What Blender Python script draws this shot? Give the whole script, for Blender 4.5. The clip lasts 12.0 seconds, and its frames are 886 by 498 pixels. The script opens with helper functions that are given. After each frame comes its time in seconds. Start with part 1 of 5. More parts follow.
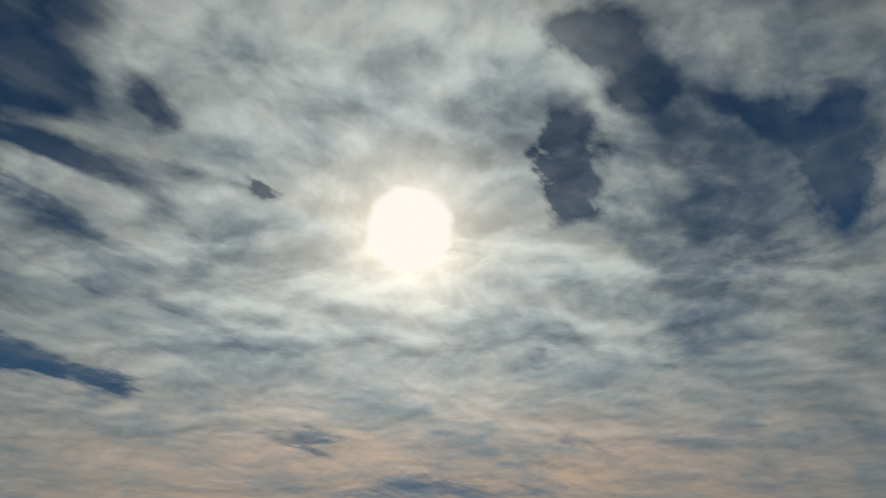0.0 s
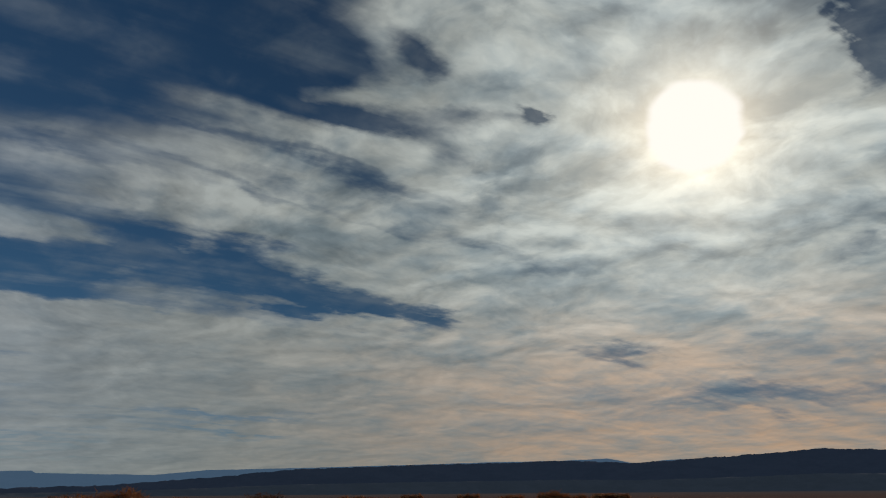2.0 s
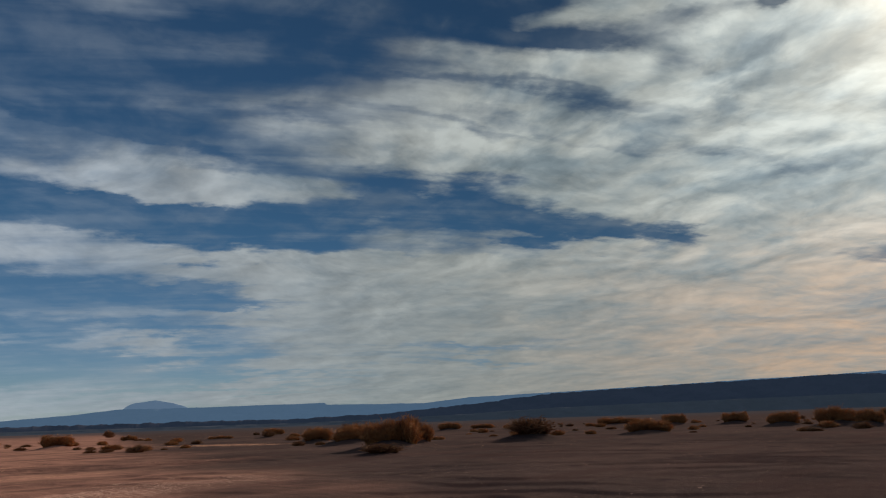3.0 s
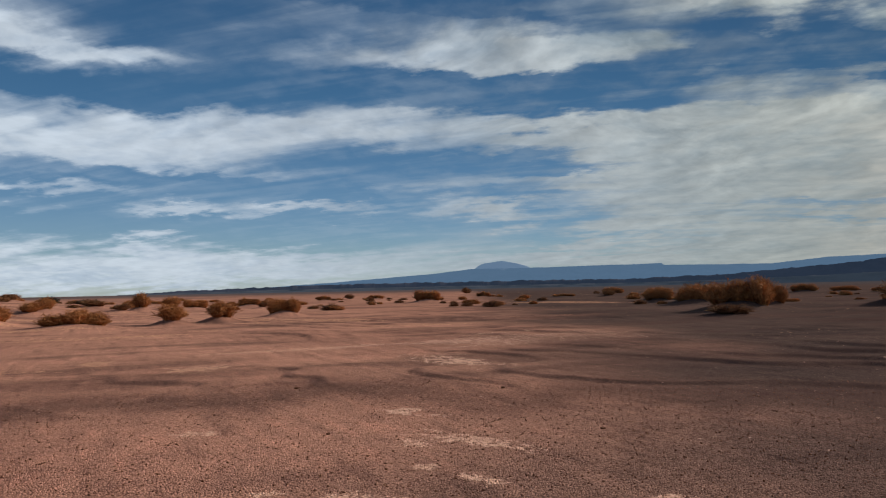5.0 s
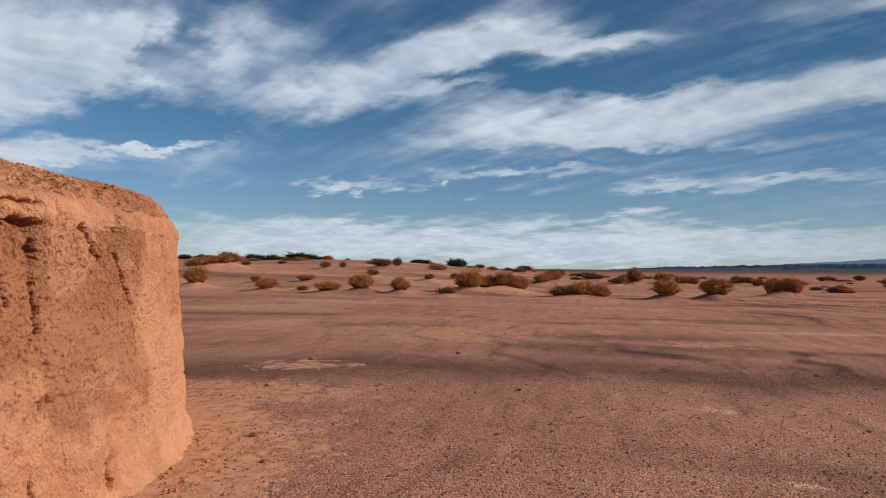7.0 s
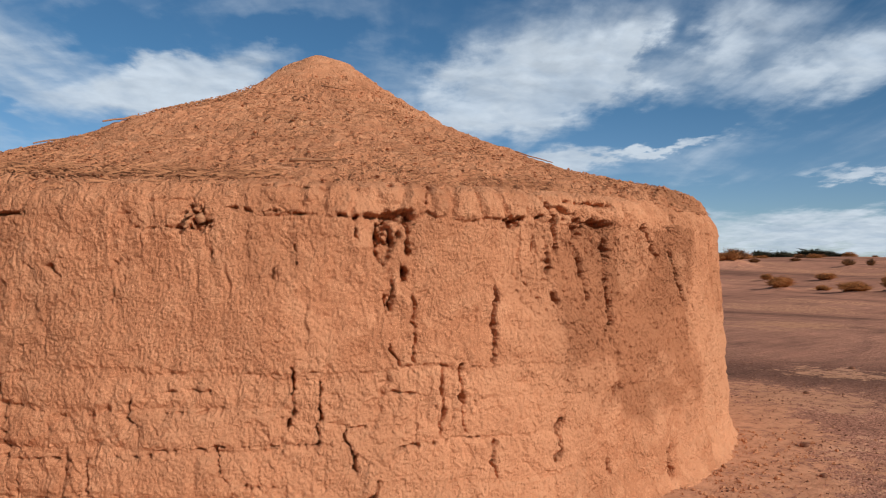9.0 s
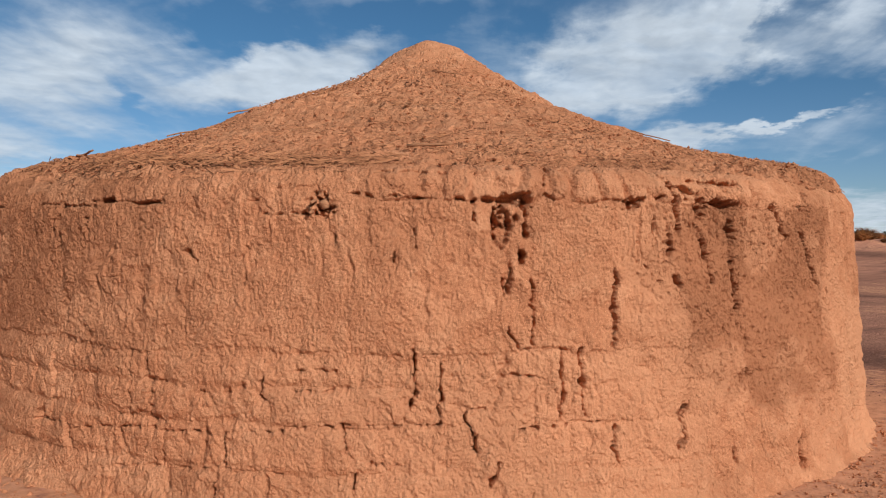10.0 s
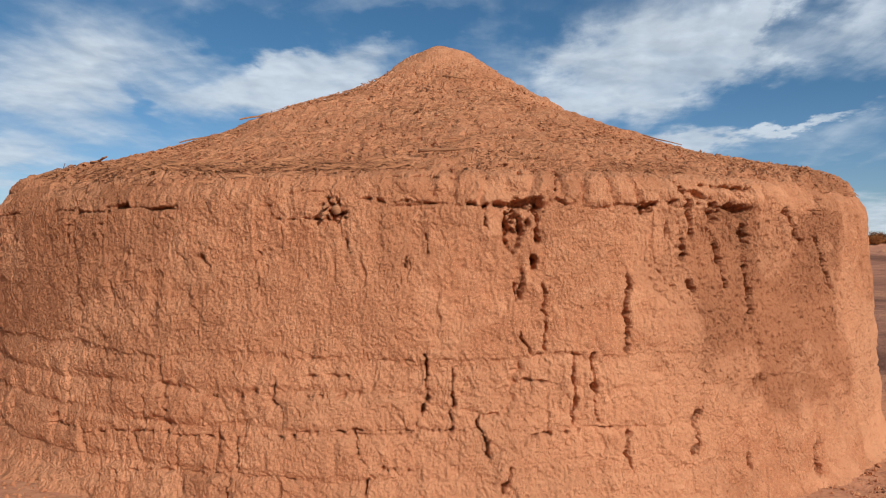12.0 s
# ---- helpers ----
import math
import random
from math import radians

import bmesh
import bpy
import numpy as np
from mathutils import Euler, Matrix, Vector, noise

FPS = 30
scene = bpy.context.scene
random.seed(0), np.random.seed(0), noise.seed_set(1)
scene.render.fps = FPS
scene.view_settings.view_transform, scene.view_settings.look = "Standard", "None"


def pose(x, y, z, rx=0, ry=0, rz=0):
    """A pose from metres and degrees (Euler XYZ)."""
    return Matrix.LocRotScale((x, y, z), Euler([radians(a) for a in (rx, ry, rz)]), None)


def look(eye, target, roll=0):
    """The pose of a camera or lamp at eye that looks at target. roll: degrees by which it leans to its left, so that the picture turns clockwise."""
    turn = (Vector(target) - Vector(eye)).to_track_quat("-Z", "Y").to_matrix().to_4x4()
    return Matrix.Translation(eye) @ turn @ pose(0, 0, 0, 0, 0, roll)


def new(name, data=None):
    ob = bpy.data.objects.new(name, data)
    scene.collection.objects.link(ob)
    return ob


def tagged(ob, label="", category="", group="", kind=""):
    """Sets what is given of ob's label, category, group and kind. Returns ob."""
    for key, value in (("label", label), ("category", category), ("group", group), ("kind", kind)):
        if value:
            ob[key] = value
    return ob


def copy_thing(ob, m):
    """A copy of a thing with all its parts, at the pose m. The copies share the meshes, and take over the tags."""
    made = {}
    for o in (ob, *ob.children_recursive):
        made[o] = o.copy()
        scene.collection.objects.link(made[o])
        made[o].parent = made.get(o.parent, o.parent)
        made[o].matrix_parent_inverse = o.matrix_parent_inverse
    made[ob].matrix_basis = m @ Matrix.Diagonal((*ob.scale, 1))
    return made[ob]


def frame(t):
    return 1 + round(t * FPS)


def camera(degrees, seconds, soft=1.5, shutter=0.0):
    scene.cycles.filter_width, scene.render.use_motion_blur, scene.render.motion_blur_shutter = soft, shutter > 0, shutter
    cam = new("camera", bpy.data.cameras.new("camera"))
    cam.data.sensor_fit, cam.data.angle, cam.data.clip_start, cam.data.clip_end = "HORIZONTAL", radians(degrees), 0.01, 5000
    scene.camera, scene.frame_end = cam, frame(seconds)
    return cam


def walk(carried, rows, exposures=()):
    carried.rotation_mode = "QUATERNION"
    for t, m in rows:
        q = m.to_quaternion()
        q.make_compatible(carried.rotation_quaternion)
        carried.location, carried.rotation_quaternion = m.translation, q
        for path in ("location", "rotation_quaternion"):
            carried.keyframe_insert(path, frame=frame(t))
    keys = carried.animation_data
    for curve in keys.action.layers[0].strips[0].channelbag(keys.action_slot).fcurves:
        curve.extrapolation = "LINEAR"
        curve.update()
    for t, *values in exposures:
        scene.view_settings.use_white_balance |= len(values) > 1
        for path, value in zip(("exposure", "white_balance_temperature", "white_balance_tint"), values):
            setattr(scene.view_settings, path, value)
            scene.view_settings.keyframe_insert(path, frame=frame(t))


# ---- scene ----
cam = camera(62.37, 12.0, soft=1.1)
PATH = [
    (0.0, pose(0.004, 0.569, 1.600, 114.774, 0.034, -2.854)),
    (0.5, pose(-0.020, 0.568, 1.600, 113.648, 0.124, -0.346)),
    (1.0, pose(-0.068, 0.565, 1.600, 112.271, 0.022, 4.504)),
    (1.5, pose(-0.139, 0.551, 1.600, 110.647, 0.023, 11.837)),
    (2.0, pose(-0.224, 0.523, 1.600, 108.466, 0.421, 21.157)),
    (2.5, pose(-0.311, 0.476, 1.600, 105.776, 1.197, 31.410)),
    (3.0, pose(-0.380, 0.423, 1.600, 103.220, 1.867, 40.425)),
    (3.5, pose(-0.436, 0.365, 1.600, 100.672, 2.033, 48.508)),
    (3.7, pose(-0.455, 0.340, 1.600, 99.557, 1.969, 51.663)),
    (5.3, pose(-0.539, 0.179, 1.600, 91.879, 1.151, 69.789)),
    (5.5, pose(-0.548, 0.150, 1.600, 91.276, 1.156, 72.833)),
    (6.0, pose(-0.564, 0.068, 1.600, 90.639, 0.580, 81.290)),
    (6.5, pose(-0.568, -0.030, 1.600, 90.925, 0.024, 91.196)),
    (7.0, pose(-0.550, -0.144, 1.600, 91.485, -0.491, 102.802)),
    (7.5, pose(-0.510, -0.251, 1.600, 91.610, -0.589, 114.294)),
    (7.7, pose(-0.491, -0.287, 1.600, 91.519, -0.601, 118.449)),
    (9.3, pose(-0.320, -0.470, 1.600, 90.581, -0.508, 143.938)),
    (9.5, pose(-0.305, -0.480, 1.600, 90.280, -0.407, 145.720)),
    (10.0, pose(-0.280, -0.495, 1.600, 89.540, -0.148, 148.679)),
    (10.5, pose(-0.270, -0.501, 1.600, 89.260, -0.029, 149.798)),
    (11.0, pose(-0.268, -0.501, 1.600, 89.433, 0.044, 149.955)),
    (11.5, pose(-0.271, -0.500, 1.600, 89.709, -0.009, 149.718)),
    (12.0, pose(-0.273, -0.499, 1.600, 89.928, -0.019, 149.488)),
]
walk(cam, PATH, exposures=[(0.0, -0.84), (1.5, -0.82), (2.5, -0.66), (3.0, -0.42), (3.7, -0.14), (5.3, -0.02), (6.5, 0.03), (7.0, 0.0), (9.3, 0.0), (12.0, 0.0)])

# ---- light ----
SUN_EL, SUN_AZ = 26.2, 0.0  # azimuths in degrees from +y, counter-clockwise
SUN_DIR = Vector((-math.sin(radians(SUN_AZ)) * math.cos(radians(SUN_EL)), math.cos(radians(SUN_AZ)) * math.cos(radians(SUN_EL)), math.sin(radians(SUN_EL))))
sun = new("sun", bpy.data.lights.new("sun", "SUN"))
sun.data.energy, sun.data.angle, sun.data.color = 4.0, radians(0.8), (1.0, 0.93, 0.84)
sun.matrix_world = look(SUN_DIR * 50, (0, 0, 0))

# clouds: azimuth, elevation, half-length, half-height in degrees, tilt, amount
CLOUDS_SUNWARD = [
    (-14.4, 31.2, 2.2, 5.7, -12, -1.10), (-20.1, 36.3, 4.8, 2.4, 11, -0.80), (-19.2, 40.1, 6.4, 2.4, 11, -0.80),
    (-31.1, 32.2, 5.1, 1.7, 31, -0.60), (-35.5, 27.4, 2.3, 5.7, 17, -0.80), (-29.4, 21.3, 2.2, 2.7, 11, -0.40),
    (25.9, 28.3, 7.9, 1.4, 5, -0.90), (13.4, 28.9, 2.0, 1.2, 13, -0.70), (22.9, 33.4, 2.3, 1.7, 7, -0.70),
    (33.2, 32.7, 6.1, 2.7, 4, -0.50), (35.9, 34.9, 5.2, 2.7, -8, -0.70), (26.4, 14.4, 7.5, 1.5, 12, -0.90),
    (22.2, 12.3, 2.8, 2.0, 16, -0.60), (19.7, 25.4, 2.9, 1.5, 12, -0.35), (7.6, 10.2, 2.8, 0.9, 13, -0.45),
    (-3.2, 6.1, 7.9, 1.1, 1, -0.45),
]
CLOUDS_SUNWARD_LOW = [
    (-9.2, 15.6, 4.2, 1.2, 3, -0.40), (-20.9, 13.6, 2.5, 1.5, 5, -0.35), (-14.7, 9.5, 2.9, 1.1, 23, -0.40),
    (-23.3, 30.3, 6.4, 8.8, 12, -0.30), (0.8, 26.3, 15.9, 11.5, 3, 0.45), (23.3, 30.9, 5.0, 1.1, -2, 0.35),
    (58.1, 14.7, 10.3, 2.1, 4, -0.90), (41.3, 16.4, 9.5, 1.4, 14, -0.80), (57.6, 10.0, 6.1, 1.7, 2, -0.60),
    (57.0, 4.5, 4.8, 1.4, 3, -0.60), (53.5, 28.6, 14.2, 3.3, 15, -0.55), (37.3, 31.7, 6.0, 1.6, 35, -0.45),
    (53.0, 23.4, 9.6, 0.9, 6, -0.50), (42.9, 10.6, 15.9, 1.9, 3, 0.35), (27.5, 29.6, 8.2, 2.0, 9, 0.30),
]
CLOUDS_STREAKS = [
    (60.7, 15.2, 19.8, 1.9, 4, -0.90), (31.7, 14.9, 6.5, 1.2, 17, -0.70), (69.4, 22.6, 14.1, 1.2, -0, -0.50),
    (71.6, 27.0, 14.1, 2.0, -5, -0.60), (76.1, 4.0, 6.2, 1.4, 0, -0.50), (67.0, 10.4, 9.3, 1.1, 5, -0.40),
    (58.5, 18.7, 13.7, 1.7, 6, 0.45), (25.2, 17.7, 14.6, 3.1, 14, 0.40), (38.6, 8.9, 20.3, 2.7, 9, 0.45),
    (28.7, 3.2, 14.6, 2.0, 2, 0.50), (90.4, 10.5, 15.0, 2.0, 0, 0.95), (82.4, 12.5, 18.5, 1.0, 4, 0.40),
    (98.8, 16.5, 9.1, 2.2, 3, 0.50), (59.5, 17.6, 14.0, 1.9, 4, 0.70), (48.9, 11.2, 12.0, 1.5, 4, 0.70),
]
CLOUDS_PLAIN = [
    (48.3, 6.9, 11.0, 2.4, 7, 0.60), (51.0, 4.6, 6.2, 0.8, 3, 0.50), (96.3, 7.4, 7.9, 0.6, 1, 0.65),
    (85.9, 6.4, 3.8, 0.6, 3, 0.60), (75.5, 6.3, 7.5, 0.6, 2, 0.75), (63.2, 6.3, 5.9, 0.9, 6, 0.60),
    (89.3, 1.9, 24.3, 1.6, 0, 0.70), (87.9, 3.4, 2.1, 1.0, 0, 0.50), (53.0, 2.3, 14.6, 1.1, -1, 0.60),
    (69.6, 14.7, 7.5, 0.5, 5, 0.45), (101.9, 14.1, 4.3, 0.6, -6, 0.60), (133.5, 14.5, 9.3, 4.2, -19, 0.90),
    (131.8, 8.0, 4.6, 1.2, -9, 0.80), (123.8, 8.8, 4.8, 0.4, -7, 0.50), (104.1, 15.9, 12.0, 1.7, -12, 0.85),
]
CLOUDS_HUT = [
    (110.2, 12.6, 7.8, 1.6, -10, 0.70), (92.6, 16.8, 8.2, 0.8, -1, 0.60), (117.3, 16.7, 6.7, 2.0, -0, 0.40),
    (109.2, 6.2, 5.0, 0.6, 0, 0.85), (102.4, 6.6, 0.9, 0.4, 1, 0.60), (111.4, 2.0, 12.0, 1.5, -0, 0.60),
    (176.5, 11.4, 8.7, 4.9, -5, 0.75), (157.9, 13.3, 6.1, 2.7, -20, 0.80), (134.1, 13.1, 10.1, 3.3, -13, 0.90),
    (126.7, 15.6, 3.8, 1.5, -38, 0.70), (130.1, 7.8, 4.9, 1.0, -10, 0.70), (123.4, 8.8, 3.7, 0.4, -6, 0.50),
    (164.2, 15.6, 4.2, 2.0, -3, -0.80), (152.6, 17.2, 5.7, 1.3, -0, -0.90), (130.5, 13.8, 1.8, 0.8, 5, -0.50),
    (180.3, 6.0, 4.1, 2.0, -3, 0.50),
]
CLOUDS_GAPS = [
    (121.0, 14.7, 3.5, 1.5, -14, 0.50), (39.2, 34.1, 9.9, 3.5, 4, -0.45), (32.7, 12.0, 10.0, 1.8, 13, -0.50),
    (-27.0, 36.9, 10.8, 2.7, 16, -0.30), (89.1, 14.5, 22.6, 1.5, 1, -0.60), (82.9, 8.6, 21.9, 0.5, 3, -0.40),
    (87.2, 4.8, 24.4, 1.1, 1, -0.60), (63.9, 15.5, 13.2, 1.4, 2, -0.50), (63.1, 10.8, 6.4, 0.8, 11, -0.30),
    (118.1, 10.6, 14.5, 1.5, -8, -0.50), (113.6, 4.7, 20.3, 1.2, 0, -0.60), (91.4, 14.2, 10.9, 1.2, 0, -0.40),
    (121.7, 15.7, 3.0, 2.7, -49, -0.50), (123.7, 11.5, 5.0, 2.4, -18, -0.50), (142.5, 16.3, 2.6, 1.1, 2, -0.30),
]
CLOUDS_GAPS_HIGH = [
    (171.8, 9.1, 5.5, 1.3, 7, -0.30), (44.1, 31.8, 12.4, 4.0, 11, -0.40), (41.4, 23.0, 10.5, 1.3, 9, -0.40),
    (37.3, 17.0, 10.7, 1.9, 12, -0.60), (40.3, 12.6, 8.0, 1.3, 7, -0.50), (33.7, 28.7, 6.7, 1.6, 11, -0.50),
    (40.8, 7.5, 5.7, 1.1, 2, -0.30), (42.9, 10.9, 12.9, 0.4, 10, -0.40), (47.5, 7.2, 15.1, 0.4, 11, -0.35),
    (31.1, 20.6, 13.8, 0.5, 14, -0.35), (65.1, 20.9, 13.4, 0.4, 3, -0.30), (55.5, 6.9, 14.0, 0.8, 1, -0.45),
    (48.6, 8.7, 12.8, 0.5, 3, -0.40), (39.3, 5.0, 11.3, 0.6, 3, -0.40), (25.5, 20.5, 13.4, 0.6, 13, -0.35),
]
CLOUDS_GAPS_LOW = [
    (32.5, 24.2, 14.1, 0.5, 10, -0.35), (33.3, 35.2, 11.9, 6.6, -2, -0.45), (30.7, 29.0, 6.4, 2.2, 1, -0.30),
    (51.8, 17.8, 8.3, 2.7, 3, -0.35),
]
CLOUDS_BANDS = [
    (163.3, 11.9, 7.8, 1.9, -17, 0.70), (-5.3, 13.1, 174.1, 2.7, 0, 0.35), (171.1, 9.7, 2.1, 1.2, 69, -0.40),
    (31.6, 36.0, 7.1, 4.0, 8, -0.45), (-17.6, 40.1, 5.7, 1.5, 20, -0.60), (-13.8, 30.7, 4.9, 1.5, 72, -0.60), (13.7, 29.5, 1.7, 0.8, 24, -0.60), (-37.1, 28.3, 4.9, 3.1, -79, -0.40),
    (38.3, 14.8, 19.0, 1.6, 7, -0.90), (47.4, 31.3, 12.4, 3.8, -11, -0.60), (19.4, 29.2, 8.2, 1.0, 4, -0.50),
    (38.2, 19.5, 16.1, 1.6, 2, 0.50), (32.0, 8.6, 20.3, 2.7, -1, 0.50), (3.7, 13.6, 12.3, 2.7, 10, 0.40),
    (63.7, 15.3, 16.5, 1.5, -1, -0.80), (39.9, 15.4, 12.0, 0.7, 10, -0.60), (65.5, 17.6, 16.5, 1.5, -1, 0.60),
    (44.8, 10.9, 26.2, 2.0, 2, 0.50), (72.7, 6.9, 5.1, 1.3, 13, -0.50), (66.2, 25.5, 14.8, 2.7, -6, -0.30),
]
CLOUDS = CLOUDS_BANDS + CLOUDS_SUNWARD + CLOUDS_SUNWARD_LOW + CLOUDS_STREAKS + CLOUDS_PLAIN + CLOUDS_HUT + CLOUDS_GAPS + CLOUDS_GAPS_HIGH + CLOUDS_GAPS_LOW


class Graph:
    """Short hand for node trees."""

    def __init__(self, tree):
        self.tree = tree
        tree.nodes.clear()

    def put(self, value, socket):
        if isinstance(value, bpy.types.NodeSocket):
            self.tree.links.new(value, socket)
        elif value is not None:
            socket.default_value = value

    def node(self, kind, ins=(), out=0, **props):
        n = self.tree.nodes.new(kind)
        if "operation" in props:
            n.operation = props["operation"]
        if "use_clamp" in props:
            n.use_clamp = props["use_clamp"]
        if "interpolation_type" in props:
            n.interpolation_type = props["interpolation_type"]
        if "vector_type" in props:
            n.vector_type = props["vector_type"]
        if "attribute_name" in props:
            n.attribute_name = props["attribute_name"]
        for k, value in (ins.items() if isinstance(ins, dict) else enumerate(ins)):
            self.put(value, n.inputs[k])
        return n.outputs[out] if len(n.outputs) else None

    def math(self, op, a, b=None, c=None, clamp=False):
        return self.node("ShaderNodeMath", [v for v in (a, b, c) if v is not None], operation=op, use_clamp=clamp)

    def vec(self, op, a, b=None):
        return self.node("ShaderNodeVectorMath", [v for v in (a, b) if v is not None], out=1 if op in ("DOT_PRODUCT", "LENGTH") else 0, operation=op)

    def ramp(self, value, lo, hi, a=0.0, b=1.0, smooth=True):
        return self.node("ShaderNodeMapRange", {0: value, 1: lo, 2: hi, 3: a, 4: b}, interpolation_type="SMOOTHSTEP" if smooth else "LINEAR")

    def mix(self, fac, a, b, blend="MIX"):
        n = self.tree.nodes.new("ShaderNodeMix")
        n.data_type, n.blend_type = "RGBA", blend
        for value, k in ((fac, 0), (a, 6), (b, 7)):
            self.put((*value, 1) if isinstance(value, tuple) and len(value) == 3 else value, n.inputs[k])
        return n.outputs[2]

    def noise(self, vector, scale, detail=4.0, rough=0.55, out=0, distortion=0.0):
        return self.node("ShaderNodeTexNoise", {"Vector": vector, "Scale": scale, "Detail": detail, "Roughness": rough, "Distortion": distortion}, out=out)

    def mapped(self, vector, loc=(0, 0, 0), rot=(0, 0, 0), scale=(1, 1, 1), kind="POINT"):
        return self.node("ShaderNodeMapping", [vector, loc, rot, scale], vector_type=kind)


def build_sky():
    w = bpy.data.worlds.new("sky")
    w.use_nodes = True
    scene.world = w
    g = Graph(w.node_tree)
    way = g.node("ShaderNodeTexCoord", out=0)
    split = g.tree.nodes.new("ShaderNodeSeparateXYZ")
    g.put(way, split.inputs[0])
    x, y, z = split.outputs
    az = g.math("ADD", g.math("MULTIPLY", g.math("ARCTAN2", g.math("MULTIPLY", y, -1.0), g.math("MULTIPLY", x, -1.0)), 180 / math.pi), 90.0)
    el = g.math("MULTIPLY", g.math("ARCSINE", z), 180 / math.pi)
    # the deck of cloud as a flat sheet overhead
    flat = g.math("ADD", g.math("MAXIMUM", z, 0.0), 0.15)
    deck = g.node("ShaderNodeCombineXYZ", [g.math("DIVIDE", x, flat), g.math("DIVIDE", y, flat), 0.0])
    turned = g.mapped(deck, rot=(0, 0, radians(-52)))
    swirl = g.vec("SUBTRACT", g.noise(g.mapped(deck, loc=(2, 6, 0)), 2.6, 4, 0.55, out=1), (0.5, 0.5, 0.5))
    curled = g.vec("ADD", deck, g.vec("MULTIPLY", swirl, (0.16, 0.16, 0.0)))
    streak = g.noise(g.mapped(turned, scale=(0.32, 1.9, 1)), 1.5, 5, 0.5, distortion=0.2)
    wisp = g.noise(g.mapped(turned, loc=(3, 1, 0), scale=(0.30, 2.2, 1)), 3.4, 5, 0.52, distortion=0.4)
    fine = g.noise(g.mapped(curled, loc=(1, 5, 0)), 6.5, 5, 0.52, distortion=0.15)
    curd = g.noise(g.mapped(curled, loc=(4, 9, 0)), 14.0, 3, 0.5, distortion=0.2)
    puff = g.noise(g.mapped(curled, loc=(7, 2, 0)), 2.0, 7, 0.54, distortion=0.25)
    # the same billows a step nearer to the sun: where they are thicker they shade what lies behind
    toward = g.vec("ADD", curled, (0.0, 0.055, 0.0))
    screen = g.noise(g.mapped(toward, loc=(7, 2, 0)), 2.0, 7, 0.54, distortion=0.25)
    # ragged edges: the clouds' outlines are bent by noise
    bend = g.vec("SUBTRACT", g.noise(g.mapped(turned, scale=(0.7, 1.6, 1)), 2.4, 6, 0.55, out=1), (0.5, 0.5, 0.5))
    place = g.node("ShaderNodeCombineXYZ", [az, el, 0.0])
    place = g.vec("ADD", place, g.vec("MULTIPLY", bend, g.node("ShaderNodeCombineXYZ", [g.ramp(az, 30.0, 80.0, 14.0, 12.0), g.ramp(az, 30.0, 80.0, 6.5, 3.6), 0.0])))
    ruffle = g.vec("SUBTRACT", g.noise(g.mapped(deck, loc=(8, 3, 0)), 7.5, 5, 0.55, out=1), (0.5, 0.5, 0.5))
    place = g.vec("ADD", place, g.vec("MULTIPLY", ruffle, (4.5, 2.2, 0.0)))
    total = g.ramp(az, 30.0, 85.0, 0.70, 0.04)
    total = g.math("MULTIPLY_ADD", g.ramp(el, 6.0, 1.0), g.ramp(az, 55.0, 80.0, 0.05, 0.30), total)
    for a, e, lon, lat, tilt, amount in CLOUDS:
        lon, lat = lon * 1.3, lat * 1.3
        amount *= 0.85 if amount < 0 else 1.15
        c, n = math.cos(radians(tilt)), math.sin(radians(tilt))
        off = g.vec("SUBTRACT", place, (a, e, 0.0))
        u = g.vec("DOT_PRODUCT", off, (c / lon, n / lon, 0.0))
        v = g.vec("DOT_PRODUCT", off, (-n / lat, c / lat, 0.0))
        fall = g.math("MAXIMUM", g.math("SUBTRACT", 1.0, g.math("MULTIPLY_ADD", u, u, g.math("MULTIPLY", v, v))), 0.0)
        total = g.math("MULTIPLY_ADD", g.math("MULTIPLY", fall, fall), amount, total)
    calm = g.ramp(el, 0.0, 5.0, 0.35, 1.0)
    still = g.ramp(el, 2.0, 24.0, 0.28, 1.0)
    streak = g.math("MULTIPLY_ADD", g.math("SUBTRACT", streak, 0.5), calm, 0.5)
    wisp = g.math("MULTIPLY_ADD", g.math("SUBTRACT", wisp, 0.5), calm, 0.5)
    rough = g.math("MULTIPLY_ADD", g.math("SUBTRACT", streak, 0.5), g.math("MULTIPLY", g.ramp(az, -5.0, 30.0, 0.7, 1.45), g.ramp(az, 105.0, 130.0, 1.0, 0.45)), total)
    rough = g.math("MULTIPLY_ADD", g.math("SUBTRACT", wisp, 0.5), g.math("MULTIPLY", g.ramp(az, 15.0, 45.0, 0.20, 0.85), g.ramp(az, 105.0, 130.0, 1.0, 0.45)), rough)
    rough = g.math("MULTIPLY_ADD", g.math("MULTIPLY", g.math("SUBTRACT", puff, 0.5), g.ramp(az, 60.0, 100.0, still, 1.0)), g.math("ADD", g.ramp(az, 2.0, 38.0, 1.7, 0.5), g.ramp(az, 105.0, 130.0, 0.0, 1.2)), rough)
    rough = g.math("MULTIPLY_ADD", g.math("MULTIPLY", g.math("SUBTRACT", fine, 0.5), still), g.ramp(az, 8.0, 36.0, 0.60, 0.20), rough)
    rough = g.math("MULTIPLY_ADD", g.math("SUBTRACT", curd, 0.5), g.math("MULTIPLY", g.ramp(az, 8.0, 40.0, 0.26, 0.10), still), rough)
    cover = g.ramp(rough, g.ramp(az, 35.0, 70.0, -0.05, -0.16), g.ramp(az, 35.0, 70.0, 0.85, 1.05))
    # closeness to the sun
    near = g.vec("DOT_PRODUCT", way, tuple(SUN_DIR))
